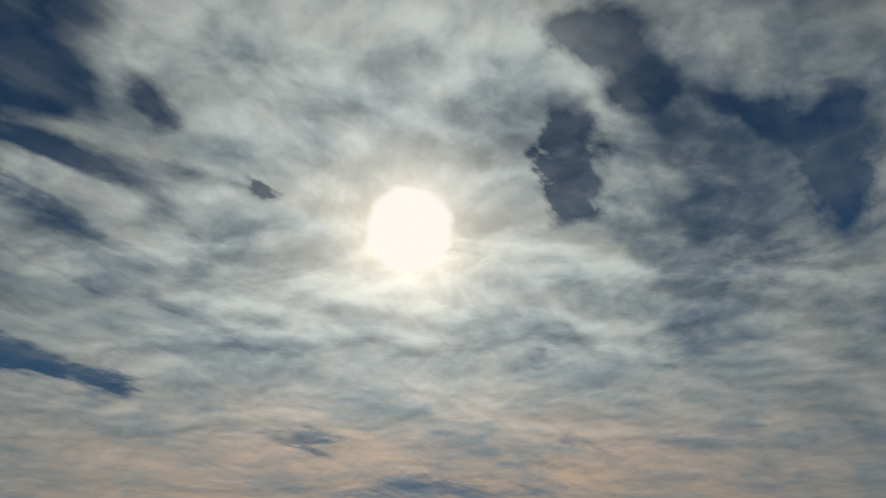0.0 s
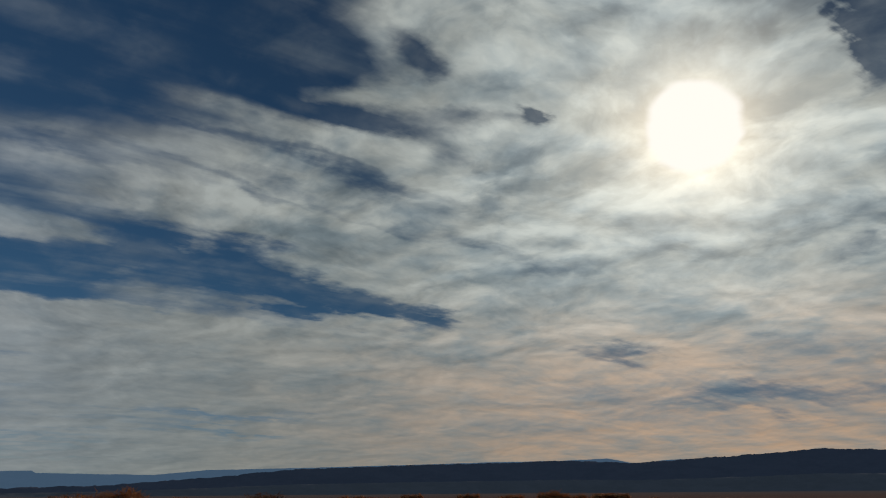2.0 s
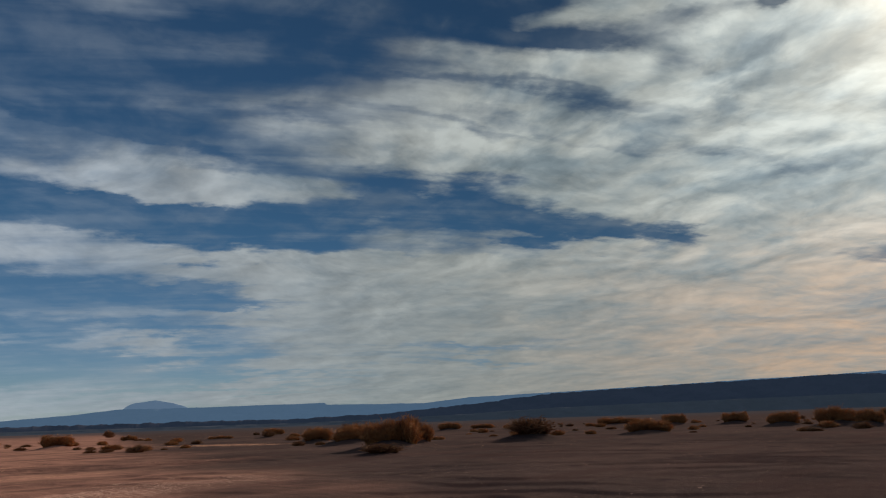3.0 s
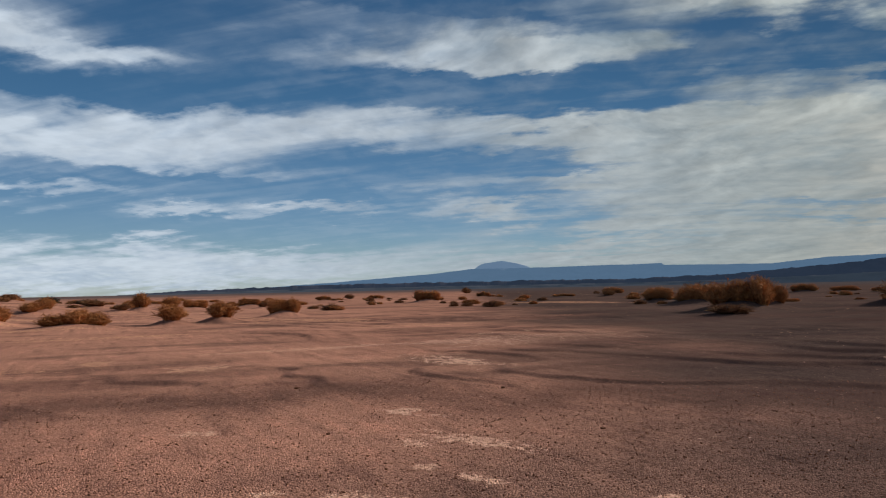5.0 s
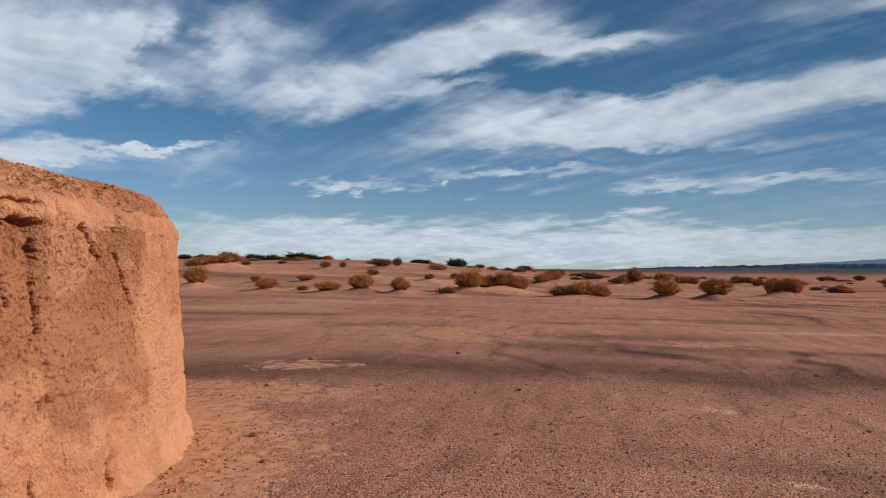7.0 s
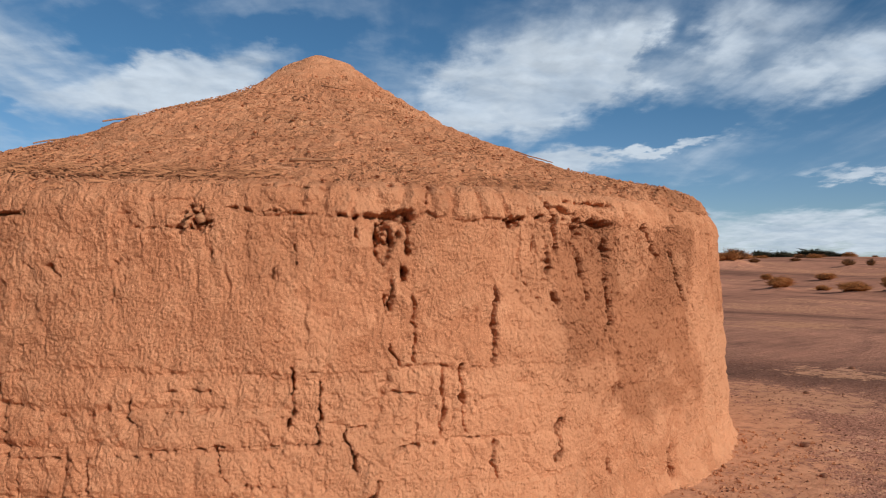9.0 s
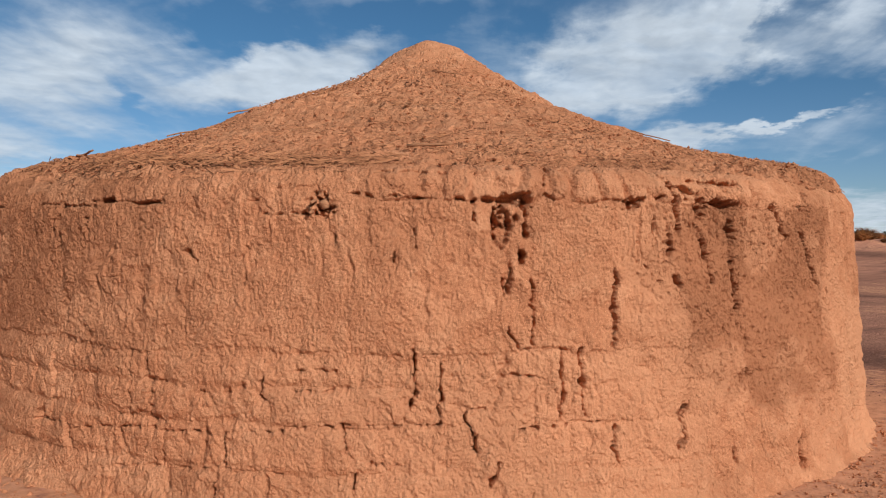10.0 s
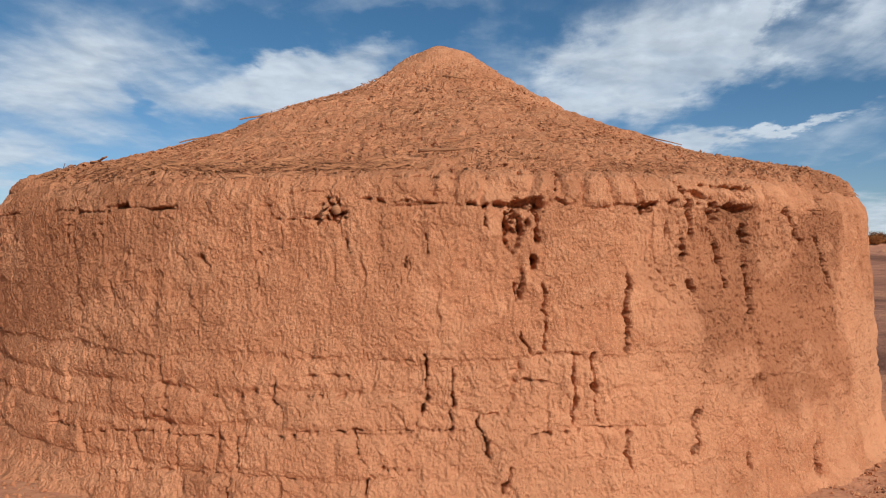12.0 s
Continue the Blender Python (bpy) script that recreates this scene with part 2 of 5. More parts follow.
    angle = g.math("MULTIPLY", g.math("ARCCOSINE", g.math("MINIMUM", near, 0.999999)), 180 / math.pi)
    # a thin veil hangs over the gaps near it
    veil = g.math("MULTIPLY", g.ramp(angle, 34.0, 10.0), g.ramp(g.math("MULTIPLY_ADD", fine, 0.4, g.math("MULTIPLY", puff, 0.6)), 0.38, 0.62, 0.02, 0.40))
    thin = g.math("MULTIPLY", g.ramp(az, 100.0, 60.0), g.ramp(g.math("MULTIPLY_ADD", wisp, 0.55, g.math("MULTIPLY", fine, 0.45)), 0.42, 0.66, 0.0, 0.24))
    cover = g.math("MAXIMUM", g.math("MAXIMUM", cover, veil), thin)
    air = g.tree.nodes.new("ShaderNodeTexSky")
    air.sky_type, air.sun_disc = "NISHITA", False
    air.sun_elevation, air.sun_rotation = radians(SUN_EL), radians(SUN_AZ)
    air.altitude, air.air_density, air.dust_density, air.ozone_density = 1200.0, 1.0, 0.1, 1.2
    deep = g.ramp(angle, 12.0, 88.0, 0.36, 1.0)
    deep = g.math("MULTIPLY", deep, g.ramp(el, 0.0, 18.0, 0.95, 1.0))
    blue = g.mix(1.0, air.outputs[0], g.mix(g.ramp(el, 1.0, 16.0), (SKY * 0.74, SKY * 0.92, SKY * 1.18), (SKY * 0.46, SKY * 0.80, SKY * 1.0)), "MULTIPLY")
    blue = g.mix(1.0, blue, g.node("ShaderNodeCombineXYZ", [deep, deep, deep]), "MULTIPLY")
    # cloud light: bright through the thin sheet round the sun, warm low under it, grey where thick
    forward = g.math("POWER", 2.718, g.math("MULTIPLY", angle, -1 / 22.0))
    lit = g.math("MULTIPLY_ADD", forward, 0.82, g.ramp(az, 18.0, 85.0, 0.35, 0.66))
    grey = g.math("ADD", g.math("MULTIPLY", puff, 0.40), g.math("MULTIPLY_ADD", fine, 0.25, g.math("MULTIPLY_ADD", curd, 0.12, g.math("MULTIPLY", streak, 0.23))))
    grey = g.math("MULTIPLY_ADD", g.math("SUBTRACT", grey, 0.5), g.ramp(az, 60.0, 100.0, still, 1.0), 0.5)
    lit = g.math("MULTIPLY", lit, g.ramp(grey, 0.36, 0.62, g.ramp(az, 40.0, 75.0, 0.60, 0.82), g.ramp(az, 40.0, 75.0, 1.18, 1.10)))
    lit = g.math("MULTIPLY", lit, g.math("MULTIPLY", g.ramp(angle, 14.0, 48.0, 1.04, 0.80), g.ramp(angle, 60.0, 95.0, 1.0, 1.25)))
    lit = g.math("MULTIPLY", lit, g.ramp(g.math("MULTIPLY", g.math("SUBTRACT", puff, screen), still), -0.075, 0.075, g.ramp(az, 40.0, 100.0, 0.74, 0.88), g.ramp(az, 40.0, 100.0, 1.24, 1.10), smooth=False))
    shade = g.ramp(grey, 0.38, 0.56)
    warm = g.math("MULTIPLY", g.ramp(el, 17.0, 3.0), g.ramp(g.math("ABSOLUTE", g.math("ADD", az, 2.0)), 48.0, 4.0))
    warm = g.math("MULTIPLY", warm, g.ramp(grey, 0.42, 0.56))
    tint = g.mix(g.ramp(az, 30.0, 80.0), g.mix(shade, (0.71, 0.90, 0.99), (0.92, 0.985, 0.93)), g.mix(shade, (0.78, 0.95, 1.16), (0.86, 0.975, 1.10)))
    tint = g.mix(warm, tint, (1.35, 0.86, 0.52))
    cloud = g.mix(1.0, tint, g.node("ShaderNodeCombineXYZ", [lit, lit, lit]), "MULTIPLY")
    seen = g.mix(g.math("MULTIPLY", cover, 0.93), blue, cloud)
    # the sun's disc and aureole through the thin cloud
    rim = g.math("MULTIPLY_ADD", g.math("SUBTRACT", fine, 0.5), 1.6, angle)
    halo = g.math("MULTIPLY", g.math("POWER", 2.718, g.math("MULTIPLY", rim, -1 / 3.4)), g.ramp(cover, 0.1, 0.8, 0.7, 2.3))
    seen = g.mix(1.0, seen, g.mix(1.0, (1.0, 0.78, 0.50), g.node("ShaderNodeCombineXYZ", [halo, halo, halo]), "MULTIPLY"), "ADD")
    seen = g.mix(g.ramp(rim, 3.7, 3.0), seen, (1.78, 1.70, 1.56))
    seen = g.mix(g.ramp(z, -0.002, -0.02), seen, (0.10, 0.07, 0.055))
    back = g.node("ShaderNodeBackground", [seen, 1.0])
    g.node("ShaderNodeOutputWorld", [back])


SKY = 0.068
build_sky()
scene.world.cycles.sampling_method = "MANUAL"
scene.world.cycles.sample_map_resolution = 256

# ---- noise ----


def lattice(ix, iy, seed):
    """A pseudo-random value from 0 to 1 for whole-number places."""
    h = (ix.astype(np.int64) * 374761393 + iy.astype(np.int64) * 668265263 + seed * 974634777) & 0x7FFFFFFF
    h = ((h ^ (h >> 13)) * 1274126177) & 0x7FFFFFFF
    return ((h ^ (h >> 16)) & 0xFFFFFF) / float(0xFFFFFF)


def vnoise(x, y, seed=0):
    """Smooth noise from -1 to 1."""
    x, y = np.asarray(x, float), np.asarray(y, float)
    ix, iy = np.floor(x), np.floor(y)
    fx, fy = x - ix, y - iy
    fx, fy = fx * fx * fx * (fx * (fx * 6 - 15) + 10), fy * fy * fy * (fy * (fy * 6 - 15) + 10)
    a, b = lattice(ix, iy, seed), lattice(ix + 1, iy, seed)
    c, d = lattice(ix, iy + 1, seed), lattice(ix + 1, iy + 1, seed)
    return 2 * ((a + (b - a) * fx) * (1 - fy) + (c + (d - c) * fx) * fy) - 1


def fbm(x, y, octaves=4, seed=0, gain=0.5):
    total, amp, norm = 0.0, 1.0, 0.0
    for k in range(octaves):
        total = total + amp * vnoise(x * 2 ** k + 17.3 * k, y * 2 ** k - 9.1 * k, seed + k)
        norm += amp
        amp *= gain
    return total / norm


def cells(x, y, seed=0):
    """Distances to the nearest and second nearest of scattered points."""
    ix, iy = np.floor(x), np.floor(y)
    d1, d2 = np.full(x.shape, 9.0), np.full(x.shape, 9.0)
    for i in (-1, 0, 1):
        for j in (-1, 0, 1):
            px = ix + i + lattice(ix + i, iy + j, seed)
            py = iy + j + lattice(ix + i, iy + j, seed + 7)
            d = np.hypot(px - x, py - y)
            d2 = np.minimum(d2, np.maximum(d, d1))
            d1 = np.minimum(d1, d)
    return d1, d2


def step(v, lo, hi):
    s = np.clip((v - lo) / (hi - lo), 0, 1)
    return s * s * (3 - 2 * s)


# ---- materials ----


def surface(name):
    m = bpy.data.materials.new(name)
    m.use_nodes = True
    g = Graph(m.node_tree)
    return m, g


def finish(g, colour, rough, bump=None, strength=0.5, distance=0.02, normal=None, specular=0.25):
    n = g.node("ShaderNodeBump", {"Strength": strength, "Distance": distance, "Height": bump}) if bump is not None else None
    b = g.node("ShaderNodeBsdfPrincipled", {"Base Color": colour if not isinstance(colour, tuple) else (*colour, 1), "Roughness": rough, "Normal": n, "Specular IOR Level": specular})
    g.node("ShaderNodeOutputMaterial", [b])


def attr(g, name):
    return g.node("ShaderNodeAttribute", out=2, attribute_name=name)


def mud_material(name, base, dark, pale, straw=0.0):
    """Sun-dried earth plaster with fine straw and pitting."""
    m, g = surface(name)
    p = g.node("ShaderNodeTexCoord", out=3)
    big = g.noise(p, 1.3, 5, 0.6)
    mid = g.noise(p, 9.0, 6, 0.65)
    fine = g.noise(g.mapped(p, scale=(1, 1, 0.75)), 44.0, 5, 0.66, distortion=0.4)
    crumb = g.node("ShaderNodeTexVoronoi", {"Vector": g.vec("ADD", p, g.vec("MULTIPLY", g.noise(p, 40.0, 2, 0.5, out=1), (0.02, 0.02, 0.02))), "Scale": 46.0}, out=0)
    col = g.mix(g.ramp(big, 0.35, 0.68), dark, base)
    col = g.mix(g.math("MULTIPLY", g.ramp(mid, 0.42, 0.70), 0.6), col, pale)
    col = g.mix(g.math("MULTIPLY", g.ramp(fine, 0.52, 0.68), 0.38), col, tuple(c * 0.55 for c in base))
    speck = g.noise(p, 120.0, 4, 0.75)
    col = g.mix(g.math("MULTIPLY", g.ramp(speck, 0.55, 0.68), 0.45), col, tuple(min(1.0, c * 1.45) for c in pale))
    col = g.mix(g.math("MULTIPLY", g.ramp(speck, 0.44, 0.33), 0.38), col, tuple(c * 0.45 for c in base))
    # older earth, and the shade painted on the wall's shaded side
    col = g.mix(attr(g, "old_and_shade"), col, tuple(c * 0.85 for c in dark))
    col = g.mix(g.math("MULTIPLY", attr(g, "fresh_and_pale"), 0.65), col, pale)
    if straw:
        fleck = g.ramp(g.noise(g.mapped(p, rot=(0, 0, 0.4), scale=(0.3, 1, 1)), 120.0, 2, 0.5), 0.66, 0.74)
        col = g.mix(g.math("MULTIPLY", fleck, straw), col, (0.50, 0.30, 0.16))
    relief = g.math("ADD", g.math("MULTIPLY", fine, 0.9), g.math("MULTIPLY_ADD", mid, 0.7, g.math("MULTIPLY", crumb, -0.35)))
    finish(g, col, 1.0, relief, g.ramp(big, 0.3, 0.7, 0.65, 1.0), 0.040, specular=0.0)
    return m


def ground_material():
    """Reddish desert soil: gravel lag, pale crust, blown sand."""
    m, g = surface("desert_soil")
    p = g.node("ShaderNodeTexCoord", out=3)
    big = g.noise(p, 0.10, 5, 0.6)
    mid = g.noise(g.mapped(p, rot=(0, 0, radians(35)), scale=(1.6, 0.5, 1)), 0.55, 6, 0.62)
    grit = g.noise(p, 26.0, 5, 0.7)
    stones = g.node("ShaderNodeTexVoronoi", {"Vector": p, "Scale": 55.0}, out=0)
    shade = g.node("ShaderNodeTexVoronoi", {"Vector": p, "Scale": 55.0}, out=1)
    flake = g.noise(p, 7.0, 6, 0.7)
    light = g.mix(g.ramp(big, 0.35, 0.65), (0.360, 0.172, 0.121), (0.464, 0.224, 0.154))
    # sunward soil darker and greyer: shade of backlit gravel put into the colour
    backlit = g.mix(g.ramp(big, 0.35, 0.65), (0.080, 0.053, 0.046), (0.120, 0.074, 0.061))
    col = g.mix(attr(g, "backlit"), light, backlit)
    col = g.mix(g.math("MULTIPLY", g.ramp(mid, 0.50, 0.72), 0.5), col, g.mix(1.0, col, (0.58, 0.58, 0.62), "MULTIPLY"))
    streaky = g.noise(g.mapped(p, rot=(0, 0, radians(-20)), scale=(0.35, 1.8, 1)), 1.6, 7, 0.66)
    col = g.mix(g.math("MULTIPLY", g.ramp(streaky, 0.50, 0.66), 0.42), col, g.mix(1.0, col, (1.5, 1.42, 1.38), "MULTIPLY"))
    col = g.mix(g.math("MULTIPLY", g.ramp(streaky, 0.48, 0.34), 0.5), col, g.mix(1.0, col, (0.5, 0.5, 0.54), "MULTIPLY"))
    pebble = g.mix(g.node("ShaderNodeSeparateColor", [shade], out=0), g.mix(1.0, col, (0.45, 0.42, 0.42), "MULTIPLY"), g.mix(1.0, col, (1.75, 1.8, 1.8), "MULTIPLY"))
    col = g.mix(g.math("MULTIPLY", attr(g, "gravel"), 0.75), col, pebble)
    # dark bands and streaks, and the ripples' lee shade put into the colour
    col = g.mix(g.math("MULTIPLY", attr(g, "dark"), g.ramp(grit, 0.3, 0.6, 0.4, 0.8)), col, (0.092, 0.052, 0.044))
    ragged = g.math("ADD", g.math("MULTIPLY", g.math("SUBTRACT", grit, 0.5), 1.5), g.math("MULTIPLY", g.math("SUBTRACT", flake, 0.5), 2.4))
    pale = g.ramp(g.math("ADD", ragged, attr(g, "pale")), 0.45, 0.55)
    crust = g.mix(g.ramp(grit, 0.35, 0.65), (0.52, 0.275, 0.18), (0.82, 0.50, 0.37))
    sand = g.mix(g.ramp(flake, 0.3, 0.7), (0.44, 0.210, 0.124), (0.64, 0.325, 0.200))
    col = g.mix(pale, col, g.mix(attr(g, "sand"), crust, sand))
    col = g.mix(g.math("MULTIPLY", g.ramp(grit, 0.55, 0.8), 0.35), col, (0.11, 0.055, 0.04))
    # far ground fades to grey-violet: distant haze put into the colour
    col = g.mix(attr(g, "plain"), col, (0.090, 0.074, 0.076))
    height = g.math("MULTIPLY_ADD", g.math("SUBTRACT", 0.5, stones), g.math("MULTIPLY", attr(g, "gravel"), 0.8), g.math("MULTIPLY", grit, 0.6))
    finish(g, col, 1.0, height, 0.8, 0.02, specular=0.0)
    return m


def plain_material(name, colours, scale=5.0, rough=0.9, stretch=(1, 1, 1)):
    m, g = surface(name)
    p = g.mapped(g.node("ShaderNodeTexCoord", out=3), scale=stretch)
    n = g.noise(p, scale, 5, 0.6)
    col = g.mix(g.ramp(n, 0.35, 0.65), colours[0], colours[1])
    own = g.node("ShaderNodeObjectInfo", out=5)
    col = g.mix(g.math("MULTIPLY", own, 0.3), col, tuple(c * 0.55 for c in colours[0]))
    finish(g, col, rough, n, 0.4, 0.02, specular=0.12)
    return m


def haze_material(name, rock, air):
    """Far hills: dark rock that glows faintly blue in place of haze before it."""
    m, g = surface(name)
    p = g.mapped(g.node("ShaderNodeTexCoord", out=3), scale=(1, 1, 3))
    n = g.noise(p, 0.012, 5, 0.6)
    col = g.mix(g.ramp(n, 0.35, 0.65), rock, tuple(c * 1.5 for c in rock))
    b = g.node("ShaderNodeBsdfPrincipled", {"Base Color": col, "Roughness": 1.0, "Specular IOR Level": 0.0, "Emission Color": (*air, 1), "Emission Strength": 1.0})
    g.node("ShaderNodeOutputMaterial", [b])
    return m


def twig_material(name, dark, light):
    m, g = surface(name)
    isl = g.node("ShaderNodeNewGeometry", out=8)
    own = g.node("ShaderNodeObjectInfo", out=5)
    col = g.mix(isl, dark, light)
    col = g.mix(g.math("MULTIPLY", own, 0.35), col, tuple(c * 0.6 for c in dark))
    b = g.node("ShaderNodeBsdfPrincipled", {"Base Color": col, "Roughness": 0.85, "Specular IOR Level": 0.1})
    t = g.node("ShaderNodeBsdfTranslucent", [col])
    g.node("ShaderNodeOutputMaterial", [g.node("ShaderNodeMixShader", [0.08, b, t])])
    return m


MUD = mud_material("mud_plaster", (0.605, 0.264, 0.142), (0.49, 0.208, 0.111), (0.71, 0.353, 0.203))
ROOF_MUD = mud_material("roof_earth", (0.60, 0.262, 0.141), (0.48, 0.203, 0.109), (0.72, 0.36, 0.205), straw=0.3)
SOIL = ground_material()
STRAW = twig_material("straw", (0.28, 0.118, 0.062), (0.58, 0.270, 0.140))
WOOD = plain_material("weathered_wood", ((0.30, 0.135, 0.072), (0.48, 0.24, 0.135)), 30.0, stretch=(1, 1, 6))
GOLD_TWIG = twig_material("dry_golden_twigs", (0.25, 0.096, 0.037), (0.68, 0.30, 0.112))
DULL_TWIG = twig_material("dry_brown_twigs", (0.15, 0.065, 0.032), (0.36, 0.165, 0.075))
DARK_LEAF = twig_material("dark_scrub_leaves", (0.030, 0.034, 0.026), (0.085, 0.075, 0.045))
BARK = plain_material("scrub_bark", ((0.06, 0.04, 0.03), (0.12, 0.08, 0.055)), 20.0)
STONE = plain_material("desert_stone", ((0.15, 0.064, 0.041), (0.34, 0.160, 0.098)), 9.0)
# second colour: the blue glow that stands in for haze
RIDGE_NEAR = haze_material("near_ridge_rock_and_haze", (0.035, 0.030, 0.032), (0.016, 0.026, 0.046))
RIDGE_FAR = haze_material("far_mesa_rock_and_haze", (0.030, 0.035, 0.042), (0.078, 0.140, 0.225))
FAR_PLAIN = haze_material("far_plain_gravel_and_haze", (0.045, 0.042, 0.045), (0.022, 0.032, 0.046))
PEAK_HAZY_ROCK = haze_material("distant_peak_rock_and_haze", (0.030, 0.035, 0.042), (0.115, 0.185, 0.285))


# ---- building helpers ----


def mesh_from(name, verts, faces, material, smooth=True, attributes=None):
    me = bpy.data.meshes.new(name)
    verts, faces = np.asarray(verts, np.float32), np.asarray(faces, np.int32)
    n, k = faces.shape
    me.vertices.add(len(verts))
    me.vertices.foreach_set("co", verts.ravel())
    me.loops.add(n * k)
    me.loops.foreach_set("vertex_index", faces.ravel())
    me.polygons.add(n)
    me.polygons.foreach_set("loop_start", np.arange(0, n * k, k, dtype=np.int32))
    me.polygons.foreach_set("use_smooth", np.full(n, smooth))
    for key, values in (attributes or {}).items():
        me.attributes.new(key, "FLOAT", "POINT").data.foreach_set("value", np.asarray(values, np.float32).ravel())
    me.update(calc_edges=True)
    me.validate()
    me.materials.append(material)
    return me


def grid_faces(rows, cols, wrap=False):
    i, j = np.meshgrid(np.arange(rows - 1), np.arange(cols if wrap else cols - 1), indexing="ij")
    k = (j + 1) % cols
    return np.stack([i * cols + j, i * cols + k, (i + 1) * cols + k, (i + 1) * cols + j], -1).reshape(-1, 4)


def part(name, me, parent, label="", m=None):
    ob = new(name, me)
    ob.parent = parent
    if m is not None:
        ob.matrix_basis = m
    return tagged(ob, label)


# ---- shrubs: x, y, width, height ----
GOLDEN = [
    (-41.5, -7.9, 1.61, 0.97), (-43.3, -6.2, 3.00, 1.07), (-39.8, -1.6, 3.03, 0.79), (-42.3, 2.9, 1.68, 0.84),
    (-43.1, 5.5, 1.72, 0.93), (-49.0, 10.3, 2.10, 1.07), (-54.6, -4.9, 1.34, 0.59), (-57.8, -4.3, 1.33, 0.80),
    (-65.8, 2.0, 1.61, 1.11), (-71.9, 4.8, 1.88, 0.88), (-72.0, 6.9, 2.22, 0.78), (-80.4, 13.2, 2.37, 0.87),
    (-81.4, 34.1, 3.11, 1.35), (-123.8, 42.0, 2.61, 0.70), (-53.7, 45.4, 2.40, 1.08), (-44.0, 40.8, 3.31, 1.19),
    (-32.0, 32.6, 3.49, 1.57), (-32.6, 35.6, 2.21, 1.48), (-119.7, 61.2, 2.48, 0.83), (-97.0, 63.6, 3.57, 0.53),
    (-116.3, 30.7, 2.22, 0.74), (-38.9, -23.6, 1.74, 0.97), (-53.2, -30.7, 2.82, 0.85), (-38.0, -18.7, 1.46, 0.58),
]
GOLDEN_B = [
    (-37.5, -14.8, 1.54, 0.49), (-38.7, -13.4, 1.50, 0.81), (-38.9, -11.3, 1.23, 0.68), (-43.8, -8.6, 1.36, 0.54),
    (-51.4, -10.8, 1.04, 0.40), (-45.5, -19.5, 1.28, 0.38), (-44.2, -22.5, 0.91, 0.38), (-38.6, -16.8, 0.77, 0.26),
    (-58.9, 49.7, 2.60, 1.20), (-79.1, 94.4, 3.60, 1.14), (-27.1, 57.1, 3.63, 1.06), (-41.0, 94.5, 3.01, 1.27),
    (-34.2, 97.6, 3.18, 1.27), (-22.6, 77.6, 2.85, 1.24), (-16.3, 70.8, 3.34, 1.34), (-13.7, 69.8, 2.18, 1.09),
    (-22.0, 140.3, 6.56, 1.31), (-7.0, 67.5, 1.35, 0.94), (-4.3, 69.9, 2.68, 0.97), (-51.9, 100.2, 6.07, 1.21),
    (-112.6, 84.7, 3.69, 1.08), (-77.4, 100.9, 3.91, 0.78), (-67.6, 96.6, 3.62, 0.72), (-13.2, 88.3, 2.05, 0.68),
]
GOLDEN = GOLDEN + GOLDEN_B
DULL = [
    (-38.1, -8.5, 1.34, 0.42), (-71.8, -1.5, 2.75, 0.66), (-73.8, 13.3, 1.44, 0.57), (-103.5, -11.9, 2.72, 0.80),
    (-55.5, -5.1, 1.28, 0.51), (-63.5, 0.4, 1.65, 0.58), (-123.7, 37.2, 2.18, 0.89), (-27.7, 27.6, 2.69, 0.54),
    (-153.5, 74.3, 2.89, 1.57), (-91.6, 68.1, 2.63, 0.79), (-54.4, -30.1, 2.38, 0.95), (-56.4, -29.7, 1.07, 0.39),
    (-49.0, -12.2, 0.96, 0.46), (-56.4, -22.6, 1.12, 0.56), (-57.1, -21.4, 0.70, 0.56), (-59.1, -18.7, 2.28, 0.76),
    (-50.7, -16.6, 1.06, 0.49), (-60.2, -17.7, 1.06, 0.77), (-61.5, -28.8, 1.14, 0.31), (-47.4, 44.1, 3.97, 1.39),
    (-30.6, 45.5, 4.19, 1.34), (-135.7, -15.3, 3.57, 0.84), (-80.0, -13.9, 1.49, 0.50),
]
SKYLINE = [
    (-78.8, -48.4, 3.55, 0.64), (-80.2, -46.1, 4.97, 0.85), (-83.4, -40.1, 7.10, 1.07), (-85.0, -36.6, 4.26, 1.21),
    (-85.7, -34.9, 1.85, 0.57), (-88.0, -28.6, 0.99, 0.43), (-89.6, -23.2, 2.41, 0.71), (-90.6, -18.9, 2.84, 1.14),
    (-92.3, -6.5, 1.99, 0.78), (-92.5, -2.8, 2.56, 0.64), (-92.5, 1.9, 1.56, 0.64),
]
# ---- ground ----
HUT = (-4.60, -7.93)


def ripple(x, y):
    """Wind ridges: the place across each ridge from 0 to 1, and how strong it is there."""
    c, s = math.cos(radians(20)), math.sin(radians(20))
    u, v = x * c + y * s, -x * s + y * c
    crest = v / 2.2 + fbm(u / 8.0, v / 8.0, 4, 21) * 2.0
    return crest - np.floor(crest), 0.2 + 0.8 * step(fbm(u / 6.0, v / 4.0, 2, 23), -0.2, 0.4)


